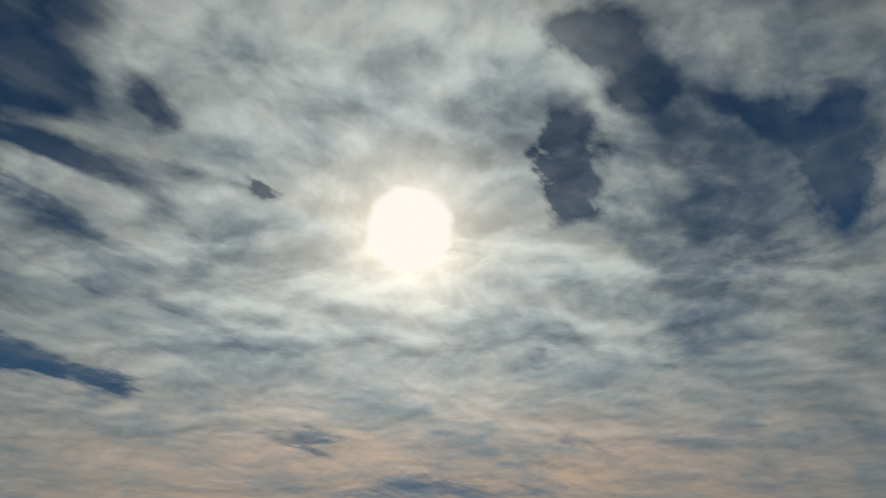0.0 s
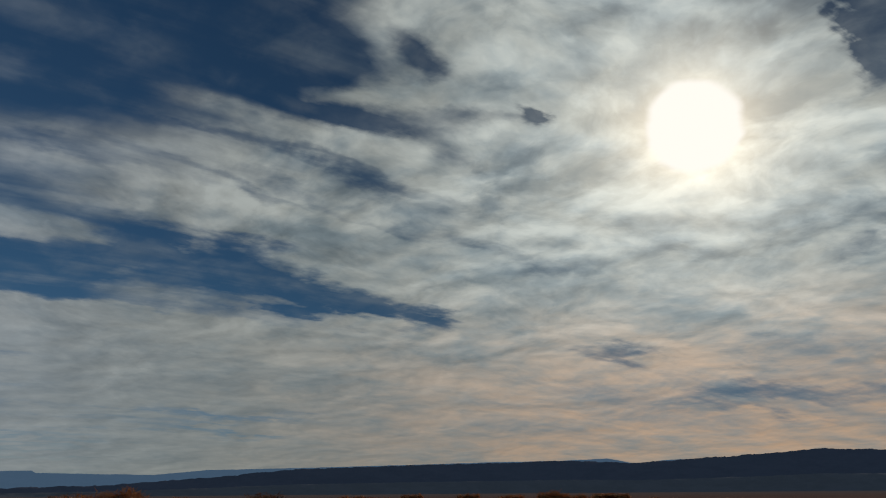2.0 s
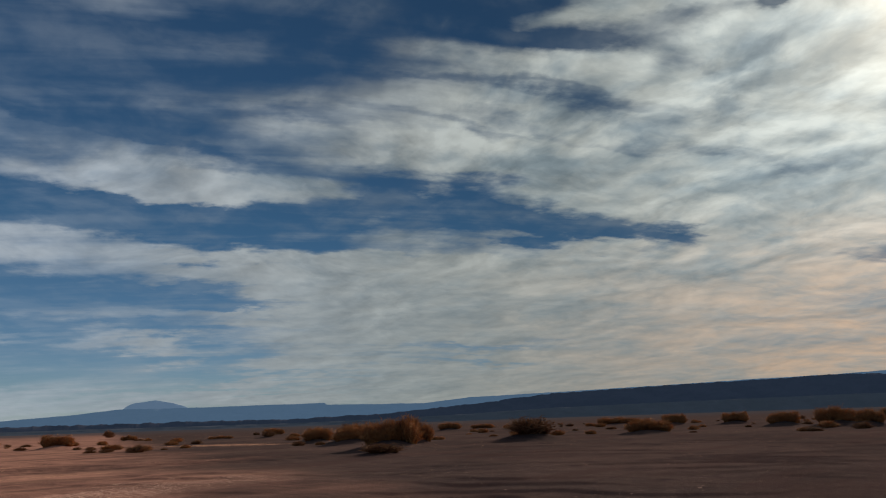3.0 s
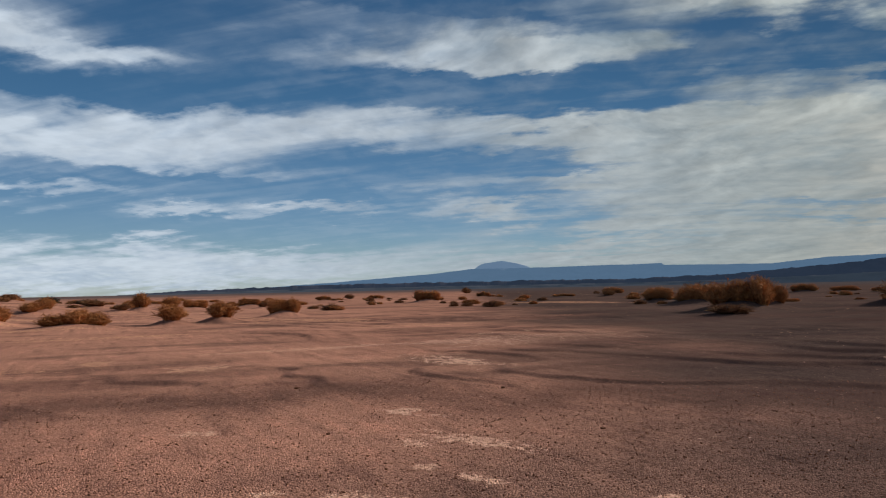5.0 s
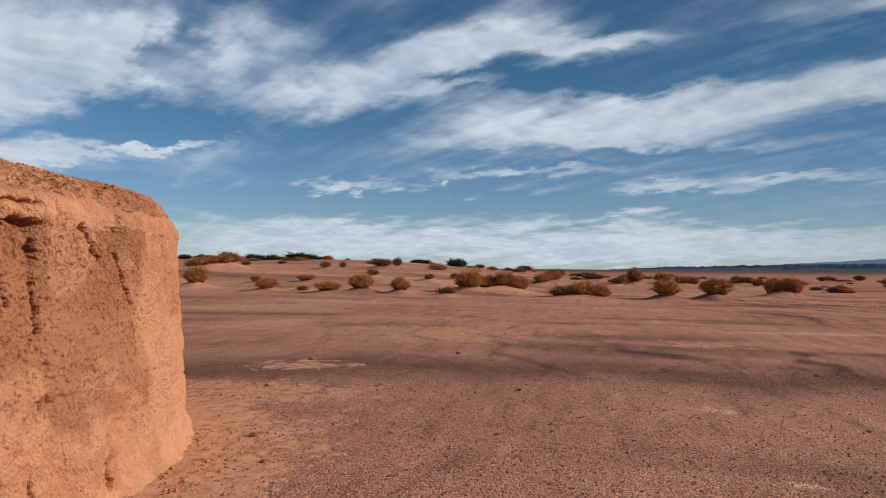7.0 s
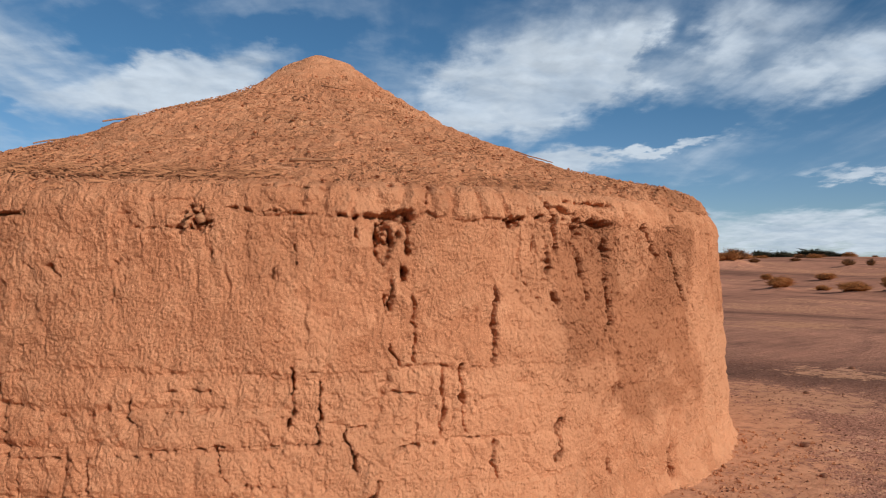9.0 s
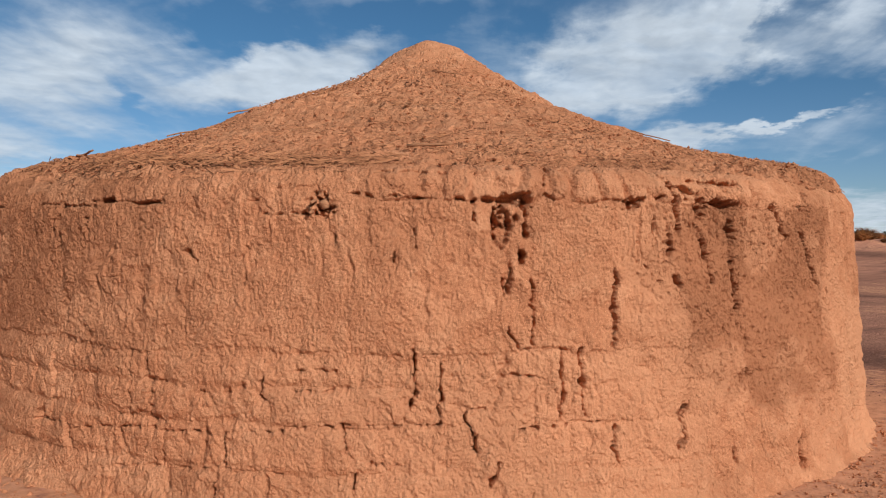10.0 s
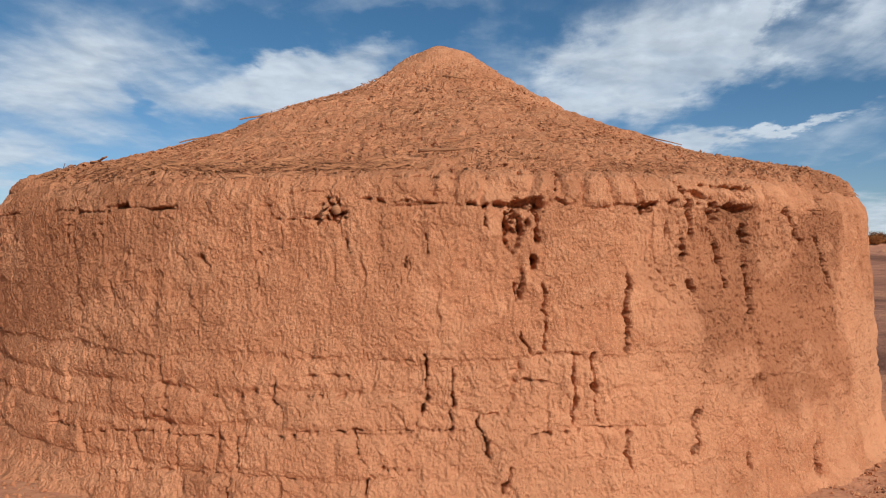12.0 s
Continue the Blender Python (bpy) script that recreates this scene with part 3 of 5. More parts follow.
def land(x, y):
    """Height of the ground."""
    r = np.hypot(x, y)
    az = np.degrees(np.arctan2(-x, y))
    az = np.where(az < -90, az + 360, az)
    w = 1 / (1 + np.exp(-(az - 97) / 5.0)) * (1 - step(az, 200, 240))
    rise = 2.5 * w * step(r, 28, 88) * (1 - step(r, 105, 300))
    dunes = fbm(x / 14, y / 14, 3, 5) * 0.30 * step(r, 26, 60) * (1 - step(r, 150, 400))
    low = fbm(x / 5.0, y / 5.0, 3, 9) * 0.05 * step(r, 6, 14) * (1 - step(r, 60, 120))
    saw, broken = ripple(x, y)
    waves = np.where(saw < 0.09, saw / 0.09, (1 - saw) / 0.91) * broken
    waves = waves * 0.085 * step(r, 9, 17) * (1 - step(r, 42, 70)) * (1 - 0.75 * w)
    grain = fbm(x / 0.30, y / 0.30, 3, 31) * 0.014 * (1 - step(r, 14, 25))
    high = rise + dunes * (0.3 + 0.7 * w) + low + waves - 0.06 * step(r, 9, 17) * (1 - step(r, 42, 70)) + grain
    for bx, by, wide, tall in GOLDEN + DULL:
        near = np.hypot(x - bx, y - by) / (0.62 * wide)
        high = np.where(near < 2.2, high + 0.42 * tall * np.exp(-near ** 2 * 1.4), high)
    return high


# pale crust: x, y, half-length, half-width, turn
CRUST = [(-7.5, 3.65, 0.85, 0.28, 30), (-7.75, 3.05, 0.30, 0.20, 0), (-6.75, 2.83, 0.20, 0.12, 90), (-6.1, 3.05, 0.35, 0.10, 32),
         (-6.5, 1.35, 0.18, 0.08, 67), (-6.2, 1.8, 0.30, 0.13, 60), (-5.75, 2.2, 0.35, 0.20, 45), (-4.9, 3.85, 0.45, 0.14, 98),
         (-9.7, 3.65, 0.50, 0.12, 17), (-9.25, 3.95, 0.20, 0.12, 60), (-9.48, 1.05, 0.30, 0.12, 67), (-17.8, 1.9, 0.9, 0.5, 40),
         (-19.4, -4.4, 2.8, 1.0, 85), (-16.1, 7.4, 1.7, 0.7, 10), (-40.6, 10.8, 4.0, 1.5, 35), (-66.0, 42.6, 9.0, 3.0, 20)]
SAND = [(-9.1, -4.5, 1.03, 0.84, 95), (-6.8, -3.7, 0.65, 1.10, 91), (-12.0, -5.2, 0.67, 0.67, 102), (-18.1, -4.0, 1.87, 1.86, 109), (-20.1, -9.7, 1.45, 1.50, 106),
        (-20.7, -0.3, 0.43, 0.94, 91), (-17.8, 1.9, 0.57, 0.81, 61), (-9.5, 1.0, 0.23, 0.22, 102), (-9.8, 3.7, 0.28, 0.26, 36),
        (-9.5, -4.4, 1.5, 0.65, 80), (-7.0, -3.6, 1.1, 0.7, 130), (-11.7, -5.0, 1.0, 0.4, 115), (-20.4, -9.9, 1.8, 1.0, 130)]


def build_ground():
    theta = np.radians(np.concatenate([np.arange(95, 280, 0.40), np.arange(280, 455, 2.5)]))
    r = np.concatenate([[0.02, 0.3, 0.7, 1.1, 1.5], np.geomspace(1.9, 60, 660), np.geomspace(60.8, 140, 70), np.geomspace(145, 4900, 60)])
    R, T = np.meshgrid(r, theta, indexing="ij")
    x, y = R * np.cos(T), R * np.sin(T)
    z = land(x, y)
    d = np.hypot(x - HUT[0], y - HUT[1])
    az = np.degrees(np.arctan2(-x, y))
    apron = 1 - step(d + fbm(x / 1.1, y / 1.1, 4, 3) * 0.9, 5.1, 6.0)
    pale = 0.74 * apron
    for px, py, lon, lat, turn, rich in [(*p, 0.58) for p in CRUST] + [(*p, 0.70) for p in SAND]:
        c, s = math.cos(radians(turn)), math.sin(radians(turn))
        u, v = ((x - px) * c + (y - py) * s) / lon, (-(x - px) * s + (y - py) * c) / lat
        pale = np.maximum(pale, rich * (1 - step(np.hypot(u, v) + fbm(x / 0.25, y / 0.25, 3, 4) * 0.7, 0.3, 1.5)))
    streaks = fbm(x / 2.0, y / 7.0, 4, 41)
    turn = np.where(az < -90, az + 360, az)
    # where the soil towards the sun gets its painted backlit shade
    backlit = step(0.899 * y + 0.438 * x + fbm(x / 5, y / 5, 3, 45) * 4.0, -3.6, 8.0)
    pale = np.maximum(pale, 0.52 * step(streaks, 0.12, 0.5) * step(R, 13, 20) * (1 - 0.5 * step(R, 60, 120)) * (1 - 0.8 * backlit))
    sand = np.clip(apron + np.exp(-((np.hypot(x + 10, y + 5.5) / 4.5) ** 2)) + step(turn, 60, 100) * step(R, 13, 18) + step(R, 24, 32), 0, 1)
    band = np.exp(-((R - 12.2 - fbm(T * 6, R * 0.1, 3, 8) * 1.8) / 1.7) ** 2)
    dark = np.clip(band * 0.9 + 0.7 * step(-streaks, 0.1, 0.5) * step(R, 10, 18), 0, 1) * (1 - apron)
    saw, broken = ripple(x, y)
    # shaded steep sides of the ripples, painted as thin dark lines
    lee_shade = np.exp(-((saw - 0.05) / 0.045) ** 2) * broken * step(R, 10, 17) * (1 - step(R, 45, 70)) * (1 - 0.6 * step(turn, 85, 105))
    dark = np.clip(dark + 0.7 * lee_shade, 0, 1)
    gravel = (1 - step(R, 18, 40)) * (1 - 0.7 * apron)
    verts = np.stack([x, y, z], -1).reshape(-1, 3)
    # plain: share of painted haze, growing with distance
    me = mesh_from("ground", verts, grid_faces(len(r), len(theta), wrap=True), SOIL, True, {"pale": pale, "dark": dark, "gravel": gravel, "plain": step(R, 130, 700) * 0.85, "backlit": backlit, "sand": sand})
    tagged(new("ground", me), "reddish-brown desert soil with gravel and pale crust", "ground", kind="structure")


build_ground()

# ---- far hills: azimuth, elevation of the skyline ----
NEAR = [(-17.8, 2.08), (-12.5, 2.36), (-10.8, 2.03), (-10.0, 2.48), (-5.2, 2.71), (-1.2, 2.41), (7.0, 2.00), (11.2, 2.20), (22.1, 2.05), (29.1, 1.85), (32.0, 1.75), (38.4, 1.17), (44.2, 0.74), (46.0, 0.66), (51.1, 0.51), (60.8, 0.53), (72.1, 0.51), (78.7, 0.42), (85.6, 0.21), (86.1, 0.17)]
FAR = [(1.0, 2.23), (4.4, 2.19), (7.0, 1.96), (9.0, 2.35), (12.4, 2.24), (18.0, 2.18), (38.4, 1.70), (41.9, 1.37), (49.2, 1.48), (49.4, 1.62), (58.9, 1.52), (63.8, 1.52), (66.8, 1.19), (74.8, 0.65), (82.6, 0.19)]
PEAK = [(57.8, 1.23), (58.9, 1.48), (60.3, 1.90), (61.4, 2.11), (62.8, 1.93), (63.8, 1.56), (64.4, 1.31)]


def ridge(name, line, distance, material, label, rough, seed, lo, hi, depth):
    az = np.arange(lo, hi, 0.06)
    a, e = zip(*line)
    top = np.interp(az, a, e) + rough * (fbm(az * 1.6, az * 0, 5, seed, 0.6) + 0.5 * np.abs(fbm(az * 5.0, az * 0, 3, seed + 1, 0.6)))
    top *= step(az, lo, lo + 3) * (1 - step(az, hi - 3, hi))
    top = np.maximum(top, 0.02)
    prof = [(0.0, -0.02), (0.1, 0.10), (0.2, 0.22), (0.32, 0.50), (0.45, 0.74), (0.55, 1.0), (1.0, 0.8)]
    verts = []
    for k, (back, up) in enumerate(prof):
        dist = distance + depth * back * (1 + 0.3 * fbm(az * 0.8, az * 0 + k, 3, seed + 3))
        h = 1.6 + np.tan(np.radians(top)) * (distance + 0.55 * depth)
        zz = h * up * (1 + (0.10 * fbm(az * 2.2, az * 0 + k * 3.7, 4, seed + 9) if 0 < k < 5 else 0))
        verts.append(np.stack([-np.sin(np.radians(az)) * dist, np.cos(np.radians(az)) * dist, zz], -1))
    me = mesh_from(name, np.concatenate(verts), grid_faces(len(prof), len(az)), material, True)
    tagged(new(name, me), label, "hills", kind="structure")


ridge("backdrop_peak", PEAK, 4500, PEAK_HAZY_ROCK, "pale blue distant mountain peak", 0.015, 3, 56.5, 66.0, 90)
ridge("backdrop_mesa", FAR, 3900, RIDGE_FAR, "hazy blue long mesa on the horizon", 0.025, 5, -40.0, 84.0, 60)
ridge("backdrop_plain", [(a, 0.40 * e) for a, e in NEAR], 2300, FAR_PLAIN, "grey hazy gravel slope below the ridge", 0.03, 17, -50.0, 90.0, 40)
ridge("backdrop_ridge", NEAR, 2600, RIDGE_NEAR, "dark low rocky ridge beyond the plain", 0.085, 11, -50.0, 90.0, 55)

# ---- the hut ----
# cracks and ledges in the plaster: angle, height to angle, height; half-width in mm, depth
CRACKS_SHADED = [
    (10.9, 1.83, 6.2, 1.1, 7, 0.5), (25.4, 1.96, 24.1, 1.75, 13, 0.9), (24.1, 1.75, 24.7, 1.56, 13, 0.9), (24.7, 1.56, 24.3, 1.35, 13, 0.9),
    (28.7, 1.76, 28.9, 1.58, 8, 0.7), (32.4, 1.56, 32.5, 1.48, 6, 0.5), (40.2, 1.55, 41.2, 1.48, 8, 0.8), (30.9, 1.43, 30.8, 1.23, 8, 0.6),
    (45.4, 1.57, 45.4, 1.33, 6, 0.4), (35.3, 0.93, 35.6, 0.48, 7, 0.6), (37.2, 0.91, 37.6, 0.47, 7, 0.5), (25.2, 0.88, 25.7, 0.46, 7, 0.5),
]
CRACKS_SHADED_LOW = [
    (21.9, 0.82, 22.1, 0.59, 7, 0.4), (30.1, 1.05, 30.1, 0.92, 7, 0.6), (38.5, 1.08, 38.7, 0.96, 6, 0.4), (23.2, 0.48, 24.4, 0.43, 10, 0.9),
    (28.0, 0.42, 28.6, 0.26, 11, 1), (34.0, 0.45, 34.7, 0.33, 11, 0.9), (44.2, 0.48, 44.4, 0.3, 9, 0.9), (39.0, 0.45, 38.7, 0.28, 6, 0.4),
    (32.6, 0.19, 33.2, 0.06, 9, 0.8), (43.8, 0.24, 43.7, 0.14, 9, 0.8), (47.4, 0.8, 47.3, 0.69, 9, 0.8), (47.3, 0.69, 47.8, 0.67, 9, 0.8),
]
CRACKS_FRONT = [
    (58.7, 0.99, 58.8, 0.73, 9, 1), (58.8, 0.73, 58.5, 0.65, 9, 1), (60.9, 0.9, 60.8, 0.7, 7, 0.8), (60.8, 0.7, 60.6, 0.56, 7, 0.8),
    (53.5, 0.54, 53.7, 0.43, 11, 0.8), (53.7, 0.43, 53.9, 0.36, 11, 0.8), (54.5, 0.27, 54.4, 0.19, 9, 0.9), (62.6, 0.64, 63.1, 0.49, 8, 0.7),
    (63.1, 0.49, 63.6, 0.4, 8, 0.7), (65.8, 0.95, 64.9, 0.64, 22, 0.35), (64.9, 0.34, 64.6, 0.2, 12, 1), (63.2, 1.85, 63.2, 1.73, 6, 0.5),
    (55.4, 1.79, 55.2, 1.67, 6, 0.4), (58.9, 1.67, 58.9, 1.57, 6, 0.4), (52.7, 1.64, 52.8, 1.57, 5, 0.4), (57.3, 1.55, 57.3, 1.49, 6, 0.5),
]
CRACKS_BROKEN = [
    (64.9, 1.73, 65.0, 1.6, 11, 1), (65.9, 1.79, 66.1, 1.69, 9, 0.9), (67.3, 1.83, 67.5, 1.64, 14, 1), (67.0, 1.55, 66.9, 1.49, 11, 1),
    (66.0, 1.45, 66.1, 1.4, 9, 1), (65.5, 1.39, 65.5, 1.29, 8, 0.9), (65.9, 1.38, 65.8, 1.3, 8, 0.9), (67.8, 1.4, 67.9, 1.21, 7, 0.7),
    (67.9, 1.21, 67.8, 0.98, 7, 0.7), (65.9, 1.11, 66.6, 0.98, 6, 0.6), (70.1, 0.99, 70.1, 0.82, 8, 0.8), (70.1, 0.82, 69.9, 0.57, 8, 0.8),
    (69.7, 2.13, 68.8, 1.93, 9, 0.6),
]
CRACKS_ROUGH = [
    (79.8, 1.97, 80.6, 1.89, 12, 1), (80.9, 1.88, 80.7, 1.69, 8, 0.8), (82.7, 1.87, 83.4, 1.77, 14, 1), (85.0, 1.91, 87.1, 1.81, 13, 0.9),
    (87.1, 1.81, 86.8, 1.6, 13, 0.9), (86.7, 1.48, 87.0, 1.3, 9, 0.9), (86.9, 1.27, 87.0, 1.17, 9, 1), (79.9, 1.66, 79.8, 1.52, 8, 0.8),
    (76.9, 1.61, 77.7, 1.44, 7, 0.7), (83.1, 1.68, 83.3, 1.6, 7, 0.7), (83.3, 1.6, 83.9, 1.36, 7, 0.7), (80.5, 1.39, 80.7, 1.33, 7, 0.8),
    (74.8, 1.45, 74.6, 1.2, 11, 1), (74.6, 1.2, 74.5, 0.99, 11, 1),
]
CRACKS_SUNLIT = [
    (92.5, 1.85, 94.4, 1.73, 9, 0.8), (94.4, 1.73, 95.2, 1.65, 9, 0.8), (98.8, 1.98, 97.3, 1.83, 8, 0.7), (101.6, 1.99, 102.5, 1.74, 9, 0.8),
    (102.5, 1.74, 101.8, 1.56, 9, 0.8), (98.1, 1.69, 100.4, 1.3, 6, 0.7), (71.6, 0.98, 71.7, 0.8, 9, 1), (71.7, 0.8, 71.7, 0.59, 9, 1),
    (74.4, 0.51, 74.1, 0.39, 12, 0.8), (74.1, 0.39, 74.6, 0.3, 12, 0.8), (81.0, 0.59, 80.4, 0.52, 11, 1), (80.4, 0.52, 80.3, 0.34, 11, 1),
    (86.1, 0.3, 86.1, 0.21, 9, 0.7), (94.9, 0.29, 94.4, 0.18, 12, 1), (94.4, 0.18, 94.4, 0.1, 12, 1), (100.9, 0.99, 100.8, 0.87, 8, 0.7),
]
LEDGES_HIGH = [
    (29.9, 1.88, 31.9, 1.88, 9, 0.8), (35.0, 1.85, 37.2, 1.84, 9, 0.9), (53.6, 1.88, 58.2, 1.87, 6, 0.7), (58.2, 1.87, 63.2, 1.85, 7, 0.8),
    (63.2, 1.85, 67.5, 1.85, 13, 1), (48.5, 1.77, 52.6, 1.77, 7, 0.8), (55.0, 2.03, 60.7, 2.01, 8, 0.6), (65.5, 2.04, 67.7, 2.04, 12, 0.8),
    (75.8, 1.86, 77.1, 1.85, 13, 1), (77.2, 1.87, 80.6, 1.88, 8, 0.8), (80.6, 1.88, 87.1, 1.87, 9, 0.9), (81.9, 1.99, 88.5, 1.99, 9, 0.7),
    (43.5, 1.76, 48.5, 1.77, 6, 0.5),
]
LEDGES_COURSE = [
    (28.2, 0.39, 33.3, 0.45, 9, 0.9), (33.3, 0.45, 37.6, 0.46, 9, 0.9), (37.6, 0.46, 44.3, 0.49, 8, 0.8), (44.3, 0.49, 48.9, 0.51, 8, 0.8),
    (22.9, 0.41, 28.1, 0.43, 9, 0.9), (49.6, 0.54, 54.1, 0.55, 6, 0.6), (54.1, 0.55, 61.2, 0.56, 6, 0.6), (66.2, 0.52, 71.1, 0.54, 7, 0.7),
    (71.7, 0.56, 74.4, 0.54, 6, 0.6), (29.9, 0.91, 35.3, 0.93, 7, 0.5), (35.4, 0.93, 37.2, 0.92, 6, 0.4), (65.9, 0.83, 68.0, 0.82, 7, 0.5),
    (33.3, 0.21, 43.6, 0.28, 6, 0.4), (44.1, 0.26, 49.0, 0.28, 6, 0.4), (53.9, 0.34, 57.8, 0.32, 9, 0.6),
]
LEDGES_HOLLOW = [
    (36.8, 0.78, 39.6, 0.74, 16, 0.5), (39.6, 0.74, 42.2, 0.7, 16, 0.5), (42.2, 0.7, 44.6, 0.73, 16, 0.5), (44.6, 0.73, 47.1, 0.8, 16, 0.5),
    (49.7, 0.73, 53.6, 0.76, 8, 0.6), (49.9, 0.86, 52.8, 0.87, 8, 0.5), (61.5, 0.67, 64.2, 0.64, 9, 0.5), (54.0, 0.95, 62.0, 0.96, 8, 0.35),
    (66.3, 0.99, 74.0, 0.96, 8, 0.35),
]
GROOVES = CRACKS_SHADED + CRACKS_SHADED_LOW + CRACKS_FRONT + CRACKS_BROKEN + CRACKS_ROUGH + CRACKS_SUNLIT + LEDGES_HIGH + LEDGES_COURSE + LEDGES_HOLLOW
PITS = [
    (66.5, 1.86, 0.131, 0.04, 1.1), (65.3, 1.65, 0.047, 0.086, 0.6), (65.7, 1.75, 0.061, 0.04, 0.7), (76.4, 1.85, 0.064, 0.041, 1.2),
    (86.3, 1.85, 0.115, 0.051, 0.8), (86.7, 1.65, 0.053, 0.066, 1.0), (83.2, 1.82, 0.057, 0.05, 0.8), (51.6, 1.82, 0.083, 0.066, 0.8),
    (67.1, 1.52, 0.024, 0.043, 1.0), (71.6, 0.79, 0.021, 0.029, 1.0), (87.6, 0.74, 0.058, 0.05, 0.5), (36.3, 1.85, 0.094, 0.018, 0.7),
    (30.8, 1.87, 0.091, 0.019, 0.6), (40.3, 1.54, 0.033, 0.021, 0.6), (81.5, 1.93, 0.119, 0.029, 0.5), (23.8, 0.45, 0.052, 0.026, 0.7),
]
ROOF = [(0.0, 3.955), (0.12, 3.945), (0.24, 3.89), (0.36, 3.80), (0.63, 3.585), (1.16, 3.25), (1.63, 3.06), (2.09, 2.88), (3.0, 2.52), (3.6, 2.30), (3.90, 2.185), (4.08, 2.125), (4.18, 2.085), (4.245, 2.045), (4.27, 2.005), (4.22, 1.97), (4.10, 1.96), (4.00, 1.96)]


def wall_radius(z):
    return np.interp(z, [-0.3, 0.0, 0.12, 0.3, 0.9, 1.6, 1.86, 1.95, 2.03, 2.08], [4.62, 4.52, 4.475, 4.455, 4.415, 4.36, 4.345, 4.325, 4.27, 4.17])


def fine_angles(lo, hi, small, large):
    return np.concatenate([np.arange(lo, hi, small), np.arange(hi, lo + 360, large)])


def groove(h, A, U, Z, warp_u, warp_z, row):
    """Cuts one ragged crack or open joint into the wall, deepest and widest in places."""
    a0, z0, a1, z1, half, deep = row
    i0, i1 = np.searchsorted(A[:1700, 0], (min(a0, a1) - 2.0, max(a0, a1) + 2.0))
    j0, j1 = np.searchsorted(Z[0], (min(z0, z1) - 0.14, max(z0, z1) + 0.14))
    if a0 > 77:  # the rough older coat has opened up further
        half, deep = half * 1.4, deep * 1.7
    box = (slice(i0, i1), slice(j0, j1))
    u, v = U[box] + warp_u[box], Z[box] + warp_z[box]
    p, q = np.array([math.radians(a0) * 4.42, z0]), np.array([math.radians(a1) * 4.42, z1])
    way = q - p
    long = max(np.hypot(*way), 1e-6)
    way = way / long
    along = (u - p[0]) * way[0] + (v - p[1]) * way[1]
    across = (u - p[0]) * -way[1] + (v - p[1]) * way[0]
    past = np.maximum(np.maximum(-along, along - long), 0)
    d = np.hypot(across, past * 0.8)
    vary = fbm(along / 0.045, along * 0 + a0 * 1.7 + z0, 3, 71)
    if abs(way[0]) > abs(way[1]):  # lying joints are broken by stretches where the coat covers them
        deep = deep * 0.75 * step(vary, -0.25, 0.35)
    w = half * 0.0011 * np.clip(0.58 + 0.8 * vary, 0.28, 1.4)
    cut = 0.090 * np.exp(-(d / w) ** 2) * np.clip(0.75 + 0.6 * vary, 0.15, 1.2) + 0.010 * np.exp(-(d / (w * 3.5)) ** 2)
    side = 1 if (a0 * 7.3 + z0 * 31) % 1 > 0.5 else -1
    lip = 0.009 * np.tanh(across * side / 0.006) * np.exp(-d / 0.05)
    h[box] += deep * (lip - cut)


